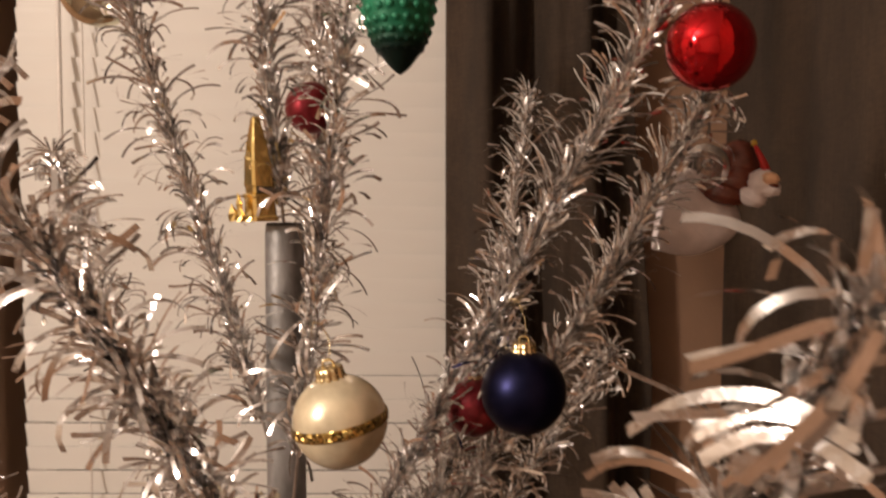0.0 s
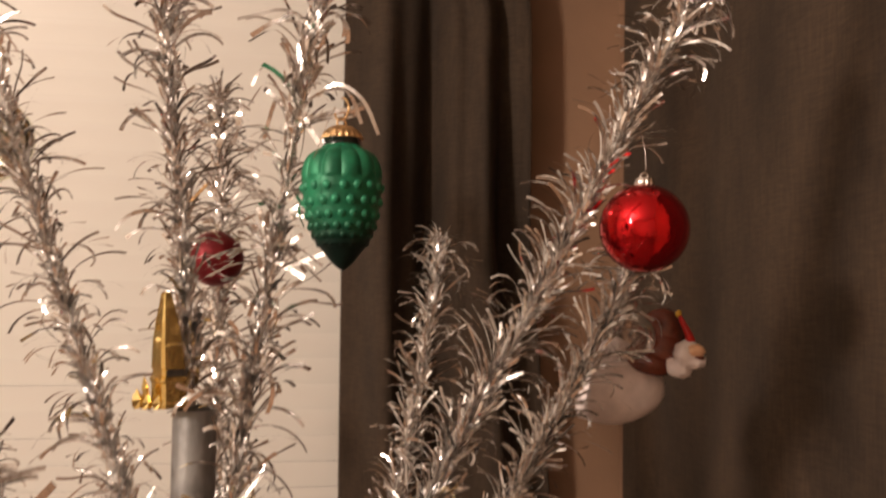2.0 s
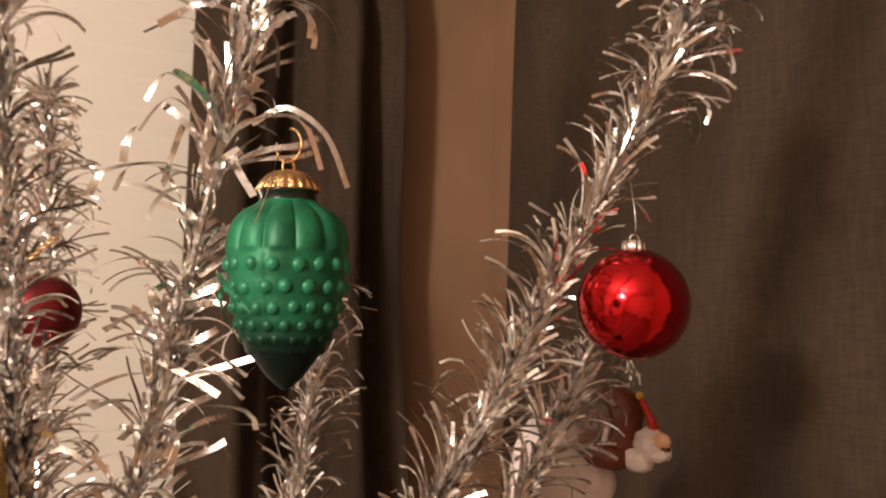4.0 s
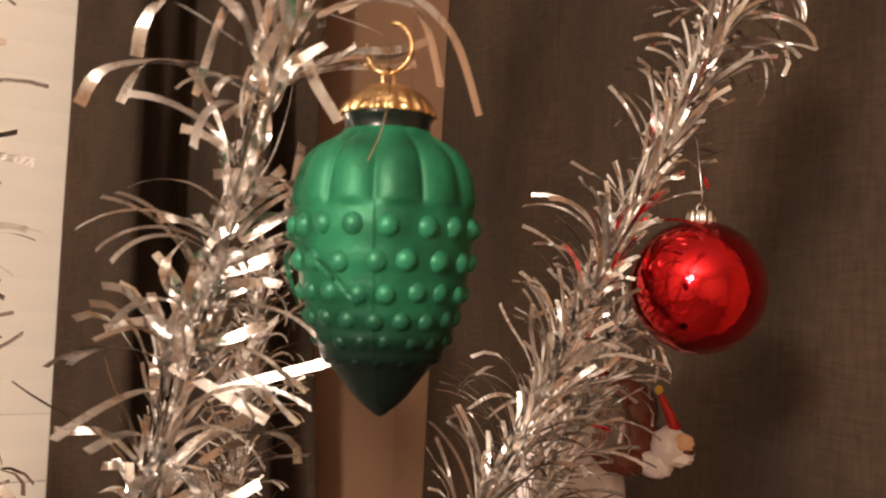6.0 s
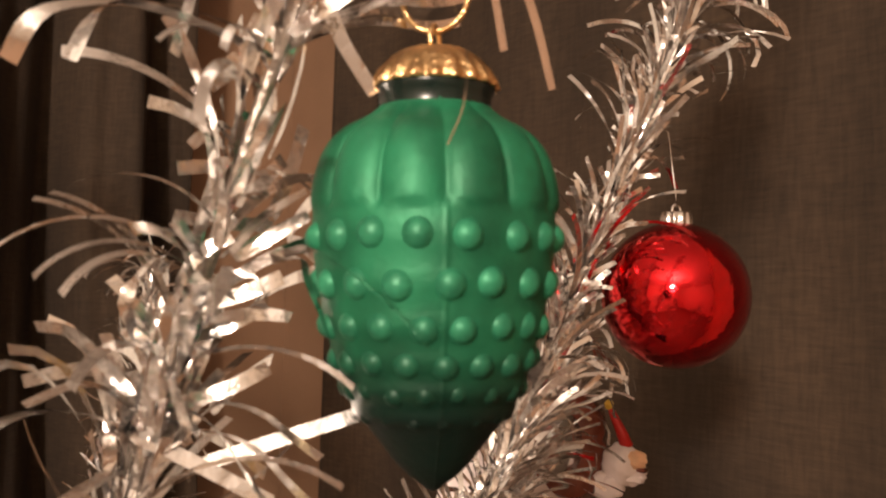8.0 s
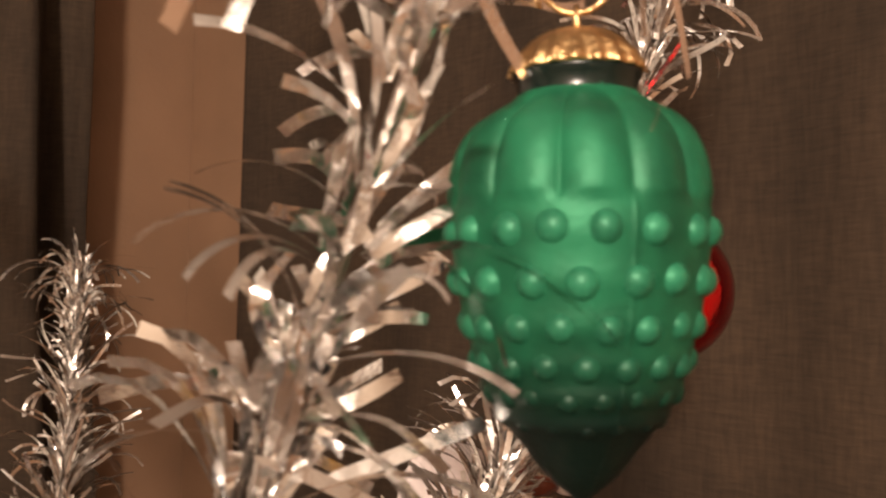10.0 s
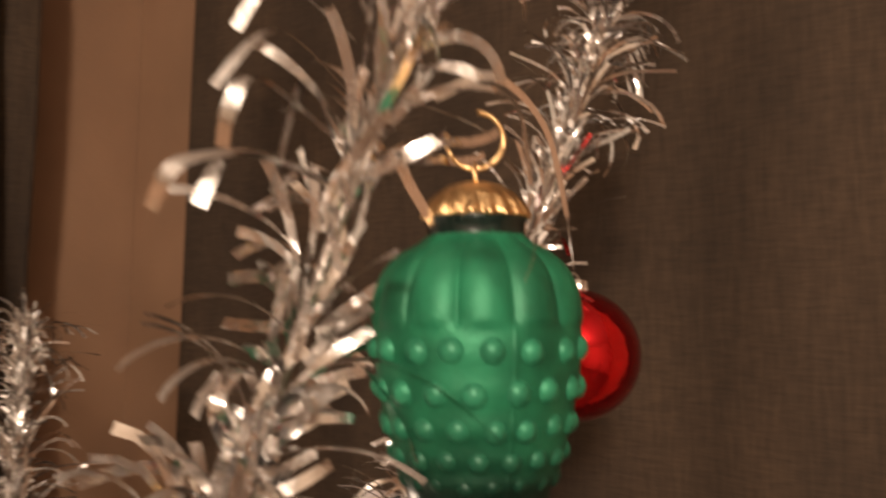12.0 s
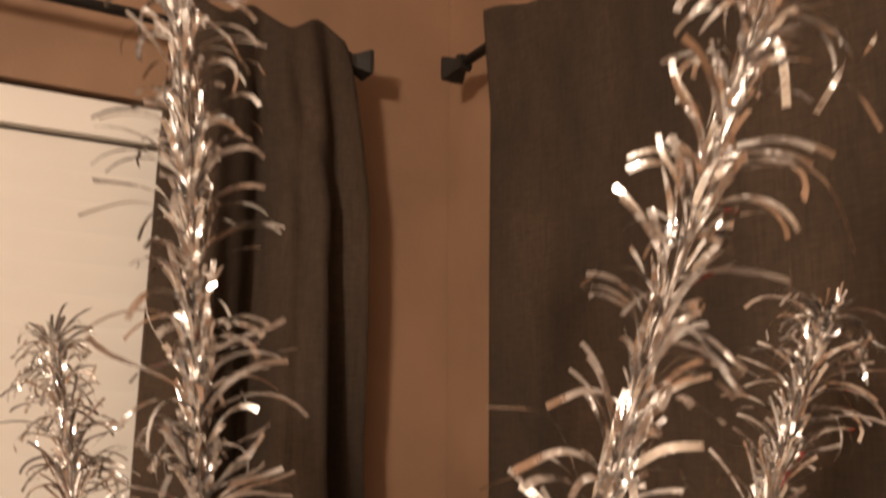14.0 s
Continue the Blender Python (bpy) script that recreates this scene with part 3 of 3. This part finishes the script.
loose_strip([(-0.0410, 0.5680, 1.5729), (-0.0410, 0.5550, 1.5723), (-0.0380, 0.5435, 1.5683)], 0.0029, LAMPWARD)
loose_strip([(-0.0315, 0.5500, 1.6147), (-0.0333, 0.5395, 1.6135), (-0.0319, 0.5318, 1.6088)], 0.0029, LAMPWARD)
loose_strip([(-0.0403, 0.5647, 1.5908), (-0.0437, 0.5547, 1.6005), (-0.0499, 0.5517, 1.6088)], 0.0029, LAMPWARD)
loose_strip([(-0.0483, 0.5710, 1.5834), (-0.0649, 0.5673, 1.5878), (-0.0771, 0.5703, 1.5854)], 0.0029, LAMPWARD)
loose_strip([(-0.0441, 0.5673, 1.5707), (-0.0543, 0.5626, 1.5824), (-0.0596, 0.5604, 1.5877)], 0.0029, LAMPWARD)
SHINE = (-0.52, -0.78, 0.34)
loose_strip([(-0.0638, 0.5319, 1.6007), (-0.0543, 0.5275, 1.6032), (-0.0466, 0.5232, 1.6071)], 0.0027, SHINE)
loose_strip([(-0.0613, 0.5357, 1.5842), (-0.0534, 0.5318, 1.5866), (-0.0462, 0.5279, 1.5909)], 0.0027, SHINE)
loose_strip([(-0.0551, 0.5357, 1.5732), (-0.0421, 0.5302, 1.5775), (-0.0296, 0.5240, 1.5819)], 0.0027, SHINE)
loose_strip([(-0.0662, 0.5393, 1.5790), (-0.0562, 0.5343, 1.5737), (-0.0448, 0.5277, 1.5668)], 0.0027, SHINE)
loose_strip([(-0.0551, 0.5265, 1.6110), (-0.0510, 0.5230, 1.6172), (-0.0451, 0.5187, 1.6221)], 0.0027, SHINE)
loose_strip([(-0.0541, 0.5271, 1.6103), (-0.0492, 0.5236, 1.6140), (-0.0439, 0.5195, 1.6180)], 0.0027, SHINE)
loose_strip([(-0.0532, 0.5172, 1.6462), (-0.0696, 0.5195, 1.6493), (-0.0870, 0.5219, 1.6456), (-0.0921, 0.5228, 1.6370)], 0.0028, (0.2, -0.5, 0.85))
loose_strip([(-0.0528, 0.5178, 1.6437), (-0.0669, 0.5194, 1.6477), (-0.0791, 0.5205, 1.6476), (-0.0840, 0.5216, 1.6384)], 0.0028, (0.2, -0.5, 0.85))
loose_strip([(-0.0591, 0.5167, 1.6543), (-0.0757, 0.5172, 1.6615), (-0.0806, 0.5182, 1.6558), (-0.0816, 0.5187, 1.6483)], 0.0028, (0.2, -0.5, 0.85))
loose_strip([(-0.0627, 0.5371, 1.5803), (-0.0736, 0.5382, 1.5882), (-0.0842, 0.5379, 1.5853)], 0.0028, (0.2, -0.5, 0.85))
loose_strip([(-0.0671, 0.5371, 1.5858), (-0.0767, 0.5377, 1.5963), (-0.0832, 0.5370, 1.5980)], 0.0028, (0.2, -0.5, 0.85))
loose_strip([(-0.0670, 0.5473, 1.5497), (-0.0779, 0.5498, 1.5611), (-0.0901, 0.5497, 1.5622)], 0.0028, (0.2, -0.5, 0.85))
loose_strip([(-0.0658, 0.5481, 1.5452), (-0.0717, 0.5502, 1.5578), (-0.0755, 0.5504, 1.5655)], 0.0028, (0.2, -0.5, 0.85))
loose_strip([(-0.0455, 0.5128, 1.6532), (-0.0430, 0.5114, 1.6468), (-0.0379, 0.5090, 1.6386)], 0.0027, SHINE)
loose_strip([(-0.0443, 0.5102, 1.6621), (-0.0355, 0.5053, 1.6666), (-0.0233, 0.5001, 1.6650), (-0.0159, 0.5010, 1.6486)], 0.0020, (-0.3, -0.8, 0.5))
loose_strip([(-0.0398, 0.5080, 1.6637), (-0.0289, 0.5014, 1.6695), (-0.0156, 0.4976, 1.6606), (-0.0071, 0.4975, 1.6425)], 0.0020, (-0.3, -0.8, 0.5))
loose_strip([(-0.0638, 0.5354, 1.5914), (-0.0697, 0.5351, 1.6020), (-0.0656, 0.5322, 1.6103)], 0.0028, (0.2, -0.5, 0.85))
loose_strip([(-0.0635, 0.5452, 1.5527), (-0.0573, 0.5432, 1.5597), (-0.0458, 0.5391, 1.5657)], 0.0027, SHINE)
# long arcs of the upper part of the same branch
loose_strip([(-0.0497, 0.5072, 1.6969), (-0.0601, 0.5081, 1.7184), (-0.0779, 0.5177, 1.7214)], 0.0022, (0.2, -0.5, 0.85))
loose_strip([(-0.0515, 0.5103, 1.6870), (-0.0621, 0.5143, 1.7007), (-0.0770, 0.5232, 1.6960)], 0.0022, (0.2, -0.5, 0.85))
loose_strip([(-0.0549, 0.5151, 1.6730), (-0.0682, 0.5222, 1.6822), (-0.0751, 0.5252, 1.6719)], 0.0022, (0.2, -0.5, 0.85))
loose_strip([(-0.0543, 0.5169, 1.6631), (-0.0668, 0.5239, 1.6738), (-0.0770, 0.5285, 1.6614)], 0.0022, (0.2, -0.5, 0.85))
loose_strip([(-0.0546, 0.5185, 1.6518), (-0.0611, 0.5218, 1.6651), (-0.0678, 0.5225, 1.6424)], 0.0024, (0.2, -0.5, 0.85))
loose_strip([(-0.0379, 0.4956, 1.7037), (-0.0335, 0.4867, 1.7092), (-0.0276, 0.4763, 1.7105)], 0.0028, SHINE)
loose_strip([(-0.0395, 0.4975, 1.7023), (-0.0386, 0.4953, 1.6952), (-0.0401, 0.4954, 1.6871)], 0.0028, SHINE)
loose_strip([(-0.0370, 0.4956, 1.6954), (-0.0345, 0.4915, 1.6883), (-0.0345, 0.4898, 1.6772)], 0.0022, (0.2, -0.5, 0.85))
loose_strip([(-0.0381, 0.4934, 1.7189), (-0.0315, 0.4812, 1.7245), (-0.0236, 0.4712, 1.7169)], 0.0022, (0.2, -0.5, 0.85))
loose_strip([(-0.0354, 0.4902, 1.7287), (-0.0298, 0.4756, 1.7397), (-0.0225, 0.4638, 1.7375)], 0.0022, (0.2, -0.5, 0.85))
loose_strip([(-0.0354, 0.4902, 1.7287), (-0.0262, 0.4737, 1.7347), (-0.0198, 0.4659, 1.7265)], 0.0022, (0.2, -0.5, 0.85))
loose_strip([(-0.0178, 0.4577, 1.8400), (-0.0115, 0.4529, 1.8303), (-0.0076, 0.4549, 1.8133)], 0.0028, SHINE)
loose_strip([(-0.0164, 0.4608, 1.8135), (-0.0117, 0.4496, 1.8185), (-0.0030, 0.4368, 1.8155), (0.0040, 0.4321, 1.8011)], 0.0022, (0.2, -0.5, 0.85))
loose_strip([(-0.0051, 0.4451, 1.8380), (0.0016, 0.4391, 1.8280), (-0.0008, 0.4496, 1.8111)], 0.0022, (0.2, -0.5, 0.85))
loose_strip([(-0.0088, 0.4500, 1.8429), (0.0021, 0.4325, 1.8419), (0.0056, 0.4321, 1.8317), (0.0036, 0.4380, 1.8240)], 0.0022, (0.2, -0.5, 0.85))
loose_strip([(-0.0193, 0.4663, 1.7945), (-0.0078, 0.4506, 1.7931), (-0.0019, 0.4444, 1.7829), (0.0018, 0.4425, 1.7660)], 0.0022, (0.2, -0.5, 0.85))
loose_strip([(-0.0181, 0.4662, 1.7802), (-0.0115, 0.4561, 1.7781), (-0.0094, 0.4565, 1.7560)], 0.0022, (0.2, -0.5, 0.85))
# broad strips of the branch that reaches furthest into the room
loose_strip([(0.0682, 0.1457, 1.4599), (0.0623, 0.1500, 1.4636), (0.0550, 0.1572, 1.4647), (0.0454, 0.1671, 1.4609), (0.0376, 0.1761, 1.4526)], 0.0026, (-0.52, -0.74, 0.45), near_branch, 10)
loose_strip([(0.0696, 0.1444, 1.4578), (0.0631, 0.1494, 1.4613), (0.0557, 0.1561, 1.4611), (0.0477, 0.1634, 1.4549)], 0.0017, (-0.65, -0.70, 0.31), near_branch, 10)
loose_strip([(0.0705, 0.1422, 1.4537), (0.0636, 0.1481, 1.4582), (0.0555, 0.1553, 1.4575), (0.0483, 0.1616, 1.4511)], 0.0028, (-0.72, -0.62, 0.22), near_branch, 10)

# ---- hanging ornaments ----


def cap_and_hook(thing, z, metal, size, reach):
    """A crimped metal cap at height z over the thing's origin, a wire loop in it and a hook that goes up to the branch."""
    prof = [(0.0, z + size * 0.80), (size * 0.80, z + size * 0.79), (size * 0.95, z + size * 0.72), (size * 0.97, z + size * 0.30), (size * 0.98, z + size * 0.08), (size * 1.12, z - size * 0.10), (size * 1.08, z - size * 0.14)]
    part("cap", lathe(prof, 72, lambda a, r, h: r * (1 + 0.07 * math.cos(12 * a) * (1 if h < z + size * 0.6 else 0.3))), metal, thing)
    part("loop", tube(arc((0, 0, z + size * 0.85), size * 0.42, -0.4, math.pi + 0.4), size * 0.07 + 0.0002, 6), metal, thing)
    top = Vector(reach)
    start = Vector((0, 0, z + size * 1.22))
    side = Vector((0.004, 0.002, 0))
    pts = [start + side * -0.5, start + Vector((0, 0, -0.001)), start + side * 0.6 + (top - start) * 0.15, start.lerp(top, 0.5) + side, top + Vector((0.002, 0, 0.002)), top + Vector((-0.003, 0, 0.004)), top + Vector((-0.006, 0, -0.002))]
    part("hook", tube(pts, 0.00032, 6), metal, thing)


def ball_ornament(place, radius, mat, metal, label, reach, cap=0.22, tilt=(0, 0, 0)):
    r = root("ball_ornament", place, label, "ornament", "ball ornaments on the tree")
    r.rotation_euler = [radians(a) for a in tilt]
    part("ball", ball(radius, 64, 40), mat, r)
    cap_and_hook(r, radius * 0.965, metal, radius * cap, Vector(reach) - Vector(place))
    return r


ball_ornament((0.185, 0.614, 1.605), 0.0308, RED, SILVER, "shiny red mirrored glass ball on the tinsel tree", (0.182, 0.618, 1.672))
ball_ornament((-0.272, 0.703, 1.666), 0.0310, GOLDBALL, SILVER, "pale gold mercury glass ball, mottled and shiny", (-0.270, 0.692, 1.722))
ball_ornament((-0.129, 0.862, 1.588), 0.0255, MAROON, SILVER, "dull maroon glass ball half hidden by tinsel", (-0.129, 0.872, 1.640))
ball_ornament((0.057, 0.611, 1.364), 0.0300, NAVY, BRASS, "matte navy blue glass ball with a gold cap", (0.052, 0.625, 1.425), cap=0.28)
ball_ornament((0.0245, 0.658, 1.342), 0.0225, MAROON, GOLD, "red glass ball deep among the tinsel", (0.026, 0.672, 1.395))
cream = ball_ornament((-0.066, 0.557, 1.357), 0.0306, CREAM, BRASS, "pearl cream glass ball with a gold glitter band", (-0.068, 0.566, 1.418), tilt=(4, -11, 0), cap=0.30)
part("glitter_band", lathe([(0.0303, -0.0040), (0.0312, -0.0034), (0.0316, -0.0015), (0.0316, 0.0010), (0.0312, 0.0028), (0.0304, 0.0034)], 64, lambda a, r, h: r + 0.0002 * math.sin(37 * a)), GLITTER, cream, "gold glitter band")

# the green glass drop: lobed shoulder, rings of beads, pointed foot
DROP = [(0.0, 0.0), (0.0030, 0.0018), (0.0062, 0.0048), (0.0089, 0.0084), (0.0119, 0.0122), (0.0147, 0.0166), (0.0173, 0.0240), (0.0192, 0.0310), (0.0204, 0.0370),
        (0.0211, 0.0430), (0.0212, 0.0480), (0.0209, 0.0530), (0.0199, 0.0570), (0.0182, 0.0605), (0.0156, 0.0630), (0.0126, 0.0648), (0.0104, 0.0657), (0.0098, 0.0668), (0.0098, 0.0712)]


def drop_radius(z):
    for (r0, z0), (r1, z1) in zip(DROP, DROP[1:]):
        if z0 <= z <= z1:
            return r0 + (r1 - r0) * (z - z0) / (z1 - z0)
    return 0.0


def smooth_profile():
    out = []
    for i in range(89):
        zz = 0.072 * i / 88
        r = sum(drop_radius(min(0.072, max(0, zz + d))) for d in (-0.0012, 0, 0.0012)) / 3
        out.append((r if i else 0.0, zz))
    return out


# height, number, size and first angle of each ring of beads
BEADS = [(0.0440, 17, 0.0030, 189.6), (0.0364, 17, 0.0030, 201.1), (0.0295, 18, 0.0028, 190.7), (0.0237, 18, 0.0026, 201.3), (0.0188, 18, 0.0022, 192.0), (0.0142, 16, 0.0016, 202.0)]


def lobes(a, r, z):
    lift = 0.0
    if z > 0.0482:
        k = min(1, (z - 0.0482) / 0.0016) ** 0.7 * max(0, min(1, (0.0670 - z) / 0.0035))
        lift += k * (0.0019 * abs(math.sin(6.0 * (a - radians(221.5)))) ** 0.55 - 0.0011)
    for bz, n, size, first in BEADS:
        # a faint step at each ring of beads
        lift += (0.0003 if bz > 0.030 else 0.0005 if bz > 0.020 else 0.0009) * math.exp(-((z - bz) / (size * 0.85)) ** 2)
    # the seam of the two-part mould
    for seam in (221.5, 41.5):
        lift += 0.00022 * math.exp(-((a - radians(seam)) / 0.016) ** 2)
    return r + lift


drop = root("glass_drop_ornament", (-0.0245, 0.507, 1.5705), "frosted green glass drop with lobed shoulder and beads", "ornament")
drop.rotation_euler = (radians(-1.0), radians(-1.0), radians(16))
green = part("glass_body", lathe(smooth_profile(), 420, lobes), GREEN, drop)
uneven = random.Random(8)
for bz, n, size, first in BEADS:
    bead_mesh = None
    for k in range(n):
        a = radians(first + 360 * k / n + uneven.uniform(-1.6, 1.6))
        r = drop_radius(bz) - size * 0.34
        if bead_mesh is None:
            b = part("bead", ball(size * 0.92, 18, 12), GREEN_BEAD, green, "paler green bead")
            bead_mesh = b.data
        else:
            b = new("bead", bead_mesh)
            b.parent = green
        b.matrix_basis = pose(r * math.cos(a), r * math.sin(a), bz + uneven.uniform(-0.0003, 0.0003), 0, 0, 137 * k)
part("neck_ring", lathe([(0.0102, 0.0655), (0.0101, 0.0672), (0.0102, 0.0692), (0.0108, 0.0700), (0.0107, 0.0708), (0.0096, 0.0712)], 40), NECK, drop, "dark glass rim under the cap")
cap_prof = [(0.0, 0.0782), (0.0030, 0.0780), (0.0058, 0.0772), (0.0082, 0.0756), (0.0098, 0.0737), (0.0110, 0.0715), (0.0113, 0.0706), (0.0109, 0.0705)]
cap = part("cap", lathe(cap_prof, 160, lambda a, r, z: r * (1 + (0.040 * math.cos(20 * a) if r > 0.0095 else 0.022 * math.cos(20 * a + 3.1) if r > 0.005 else 0))), GOLD, drop, "scalloped gold metal cap")
part("loop", tube(arc((0, 0, 0.0790), 0.0030, -0.5, math.pi + 0.5, 20, u=(0.93, 0.36, 0)), 0.0005, 8), GOLD, drop)
part("hook", tube(arc((0.0, 0.0, 0.0870), 0.0060, -3.4, 1.5, 24, u=(0.36, -0.93, 0)), 0.00055, 8), GOLD, drop, "gold wire hook")

# gold steeple on the pole's top
steeple = root("gold_steeple_ornament", (-0.1330, 0.632, 1.4835), "gold plated faceted steeple ornament beside the pole top", "ornament")
sb = bmesh.new()
rings = []
# a four-sided obelisk on a stepped block, one edge towards the room: height and half width across the corners
for zz, w in ((0.0, 0.0128), (0.0030, 0.0128), (0.0042, 0.0116), (0.0160, 0.0111), (0.0172, 0.0121), (0.0192, 0.0121), (0.0204, 0.0100), (0.0244, 0.0100), (0.0254, 0.0108), (0.0420, 0.0096), (0.0560, 0.0072), (0.0660, 0.0050), (0.0735, 0.0034), (0.0748, 0.0022)):
    ring = []
    for k in range(4):
        for turn in (-7, 7):
            a = radians(90 * k + turn - 8)
            ring.append(sb.verts.new((0.002 - 0.05 * zz + w * math.cos(a), w * math.sin(a), zz)))
    rings.append(ring)
for a, b in zip(rings, rings[1:]):
    for k in range(8):
        sb.faces.new((a[k], a[(k + 1) % 8], b[(k + 1) % 8], b[k]))
sb.faces.new(list(reversed(rings[0])))
sb.faces.new(rings[-1])
part("steeple", sb, GOLDFOIL, steeple, smooth=False)
for x, y, zz, w, hh, t in ((-0.016, -0.006, 0.0, 0.0032, 0.013, -8), (-0.011, -0.010, 0.0, 0.0030, 0.010, 4), (-0.019, 0.002, 0.0, 0.0026, 0.009, -14), (-0.004, -0.011, 0.0, 0.0030, 0.009, 6), (-0.0125, -0.003, 0.006, 0.0022, 0.015, -6)):
    bm = bmesh.new()
    foot = [bm.verts.new((w * math.cos(a), w * math.sin(a), 0)) for a in (k * math.pi / 2.5 for k in range(5))]
    mid = [bm.verts.new((1.15 * w * math.cos(a), 1.15 * w * math.sin(a), hh * 0.45)) for a in (k * math.pi / 2.5 + 0.3 for k in range(5))]
    tipv = bm.verts.new((0, 0, hh))
    for k in range(5):
        bm.faces.new((foot[k], foot[(k + 1) % 5], mid[(k + 1) % 5], mid[k]))
        bm.faces.new((mid[k], mid[(k + 1) % 5], tipv))
    bm.faces.new(list(reversed(foot)))
    ob = part("spire", bm, GOLDFOIL, steeple, smooth=False)
    ob.matrix_basis = pose(x, y, zz, 0, t, 0)
slot = part("slot", boxes(((-0.0060, -0.0008, -0.0020), (0.0060, 0.0008, 0.0020))), POLE_END, steeple, "dark slot across the front", smooth=False)
slot.matrix_basis = pose(0.0058, -0.0054, 0.0224, 0, 0, 37)

# a gold twisted wire caught on a branch
twist = bmesh.new()
for ph in (0, math.pi):
    tube([(0.0007 * math.cos(ph + 1.1 * i), 0.0007 * math.sin(ph + 1.1 * i), 0.0016 * i) for i in range(13)], 0.0006, 6, twist)
gw = link("gold_wire_hook", twist, GOLD)
gw.matrix_basis = look((-0.118, 0.611, 1.616), (-0.106, 0.598, 1.626)) @ pose(0, 0, 0, 180, 0, 0)
tagged(gw, "twisted gold wire hook caught in the tinsel", "hook")

# ---- small novelty figure hanging from the lower branch ----


def figure():
    bm = bmesh.new()
    done = set()
    r = random.Random(3)

    def paint(slot):
        for f in bm.faces:
            if f not in done:
                f.material_index = slot
                done.add(f)

    def lump(centre, radii, rough=0.0, rz=0, ry=0, seg=26):
        """A rounded, hand-modelled lump."""
        fresh = bmesh.ops.create_uvsphere(bm, u_segments=seg, v_segments=seg * 2 // 3, radius=1.0)["verts"]
        a, b, c = r.uniform(0, 6), r.uniform(0, 6), r.uniform(0, 6)
        m = pose(*centre, 0, ry, rz) @ Matrix.Diagonal((*radii, 1))
        for v in fresh:
            d = v.co.normalized()
            v.co = m @ (d * (1 + rough * (math.sin(5 * d.x + a) * math.sin(6 * d.y + b) + 0.6 * math.sin(11 * d.z + c + 3 * d.x))))

    # open bowl-like body with a ruffled rim
    prof = []
    for i in range(15):
        a = math.pi / 2 * i / 14 * 1.12
        prof.append((0.0345 * math.sin(a) ** 1.15, -0.054 * math.cos(a)))
    prof += [(0.0330, 0.0130), (0.0300, 0.006), (0.024, -0.012), (0.012, -0.030), (0.0, -0.036)]
    lathe(prof, 48, lambda a, q, zz: q * (1 + (0.03 * math.sin(11 * a) if zz > 0.004 else 0) + 0.025 * math.sin(3 * a + 90 * zz)), bm)
    bmesh.ops.transform(bm, matrix=pose(0.196, 0.742, 1.488, 0, -80, -10), verts=bm.verts)
    lump((0.2475, 0.7060, 1.5020), (0.0125, 0.0100, 0.0080), 0.06, -38, 20)
    paint(0)
    # brown glaze: a high dome that runs down over the body
    lump((0.2430, 0.7230, 1.5300), (0.0190, 0.0170, 0.0190), 0.012)
    lump((0.2400, 0.7190, 1.5140), (0.0215, 0.0160, 0.0180), 0.03)
    lump((0.2270, 0.7175, 1.5050), (0.0225, 0.0160, 0.0105), 0.04, -20, 10)
    paint(1)
    # pale muzzle with an open mouth, peach cheek and a pointed red cap
    lump((0.2532, 0.6991, 1.5125), (0.0104, 0.0096, 0.0112), 0.08, -38)
    lump((0.2578, 0.6958, 1.5068), (0.0088, 0.0078, 0.0050), 0.09, -38, 4)
    lump((0.2628, 0.6920, 1.5095), (0.0030, 0.0034, 0.0028), 0.08, -38)
    lump((0.2490, 0.7030, 1.5040), (0.0090, 0.0085, 0.0055), 0.09, -38)
    paint(0)
    lump((0.2576, 0.6942, 1.5160), (0.0080, 0.0078, 0.0054), 0.08, -38, 6)
    paint(2)
    lump((0.2606, 0.6930, 1.5108), (0.0052, 0.0058, 0.0022), 0.05, -38, 10)
    paint(1)
    tube([(0.2558, 0.6966, 1.5223), (0.2540, 0.6986, 1.5292), (0.2506, 0.7012, 1.5378), (0.2486, 0.7026, 1.5430)], [0.0036, 0.0030, 0.0022, 0.0015], 12, bm)
    paint(3)
    lump((0.2481, 0.7031, 1.5445), (0.0025, 0.0025, 0.0028), 0.0, seg=12)
    paint(4)
    # clear sucker that it hangs by, with its nub
    lathe([(0.0, 0.0040), (0.0032, 0.0040), (0.0036, 0.0008), (0.0060, 0.0002), (0.0185, -0.0042), (0.0187, -0.0050), (0.0060, -0.0010), (0.0, -0.0008)], 32, bm=bm)
    fresh = [v for v in bm.verts if not any(f in done for f in v.link_faces)]
    bmesh.ops.transform(bm, matrix=pose(0.2110, 0.7030, 1.5270, 82, 0, -8), verts=fresh)
    paint(5)
    ob = link("novelty_figure", bm, [WHITE, BROWN, PEACH, REDPAINT, YELLOW, CLEAR])
    return tagged(ob, "small white and brown novelty ornament with a red pointed cap", "ornament")


figure()
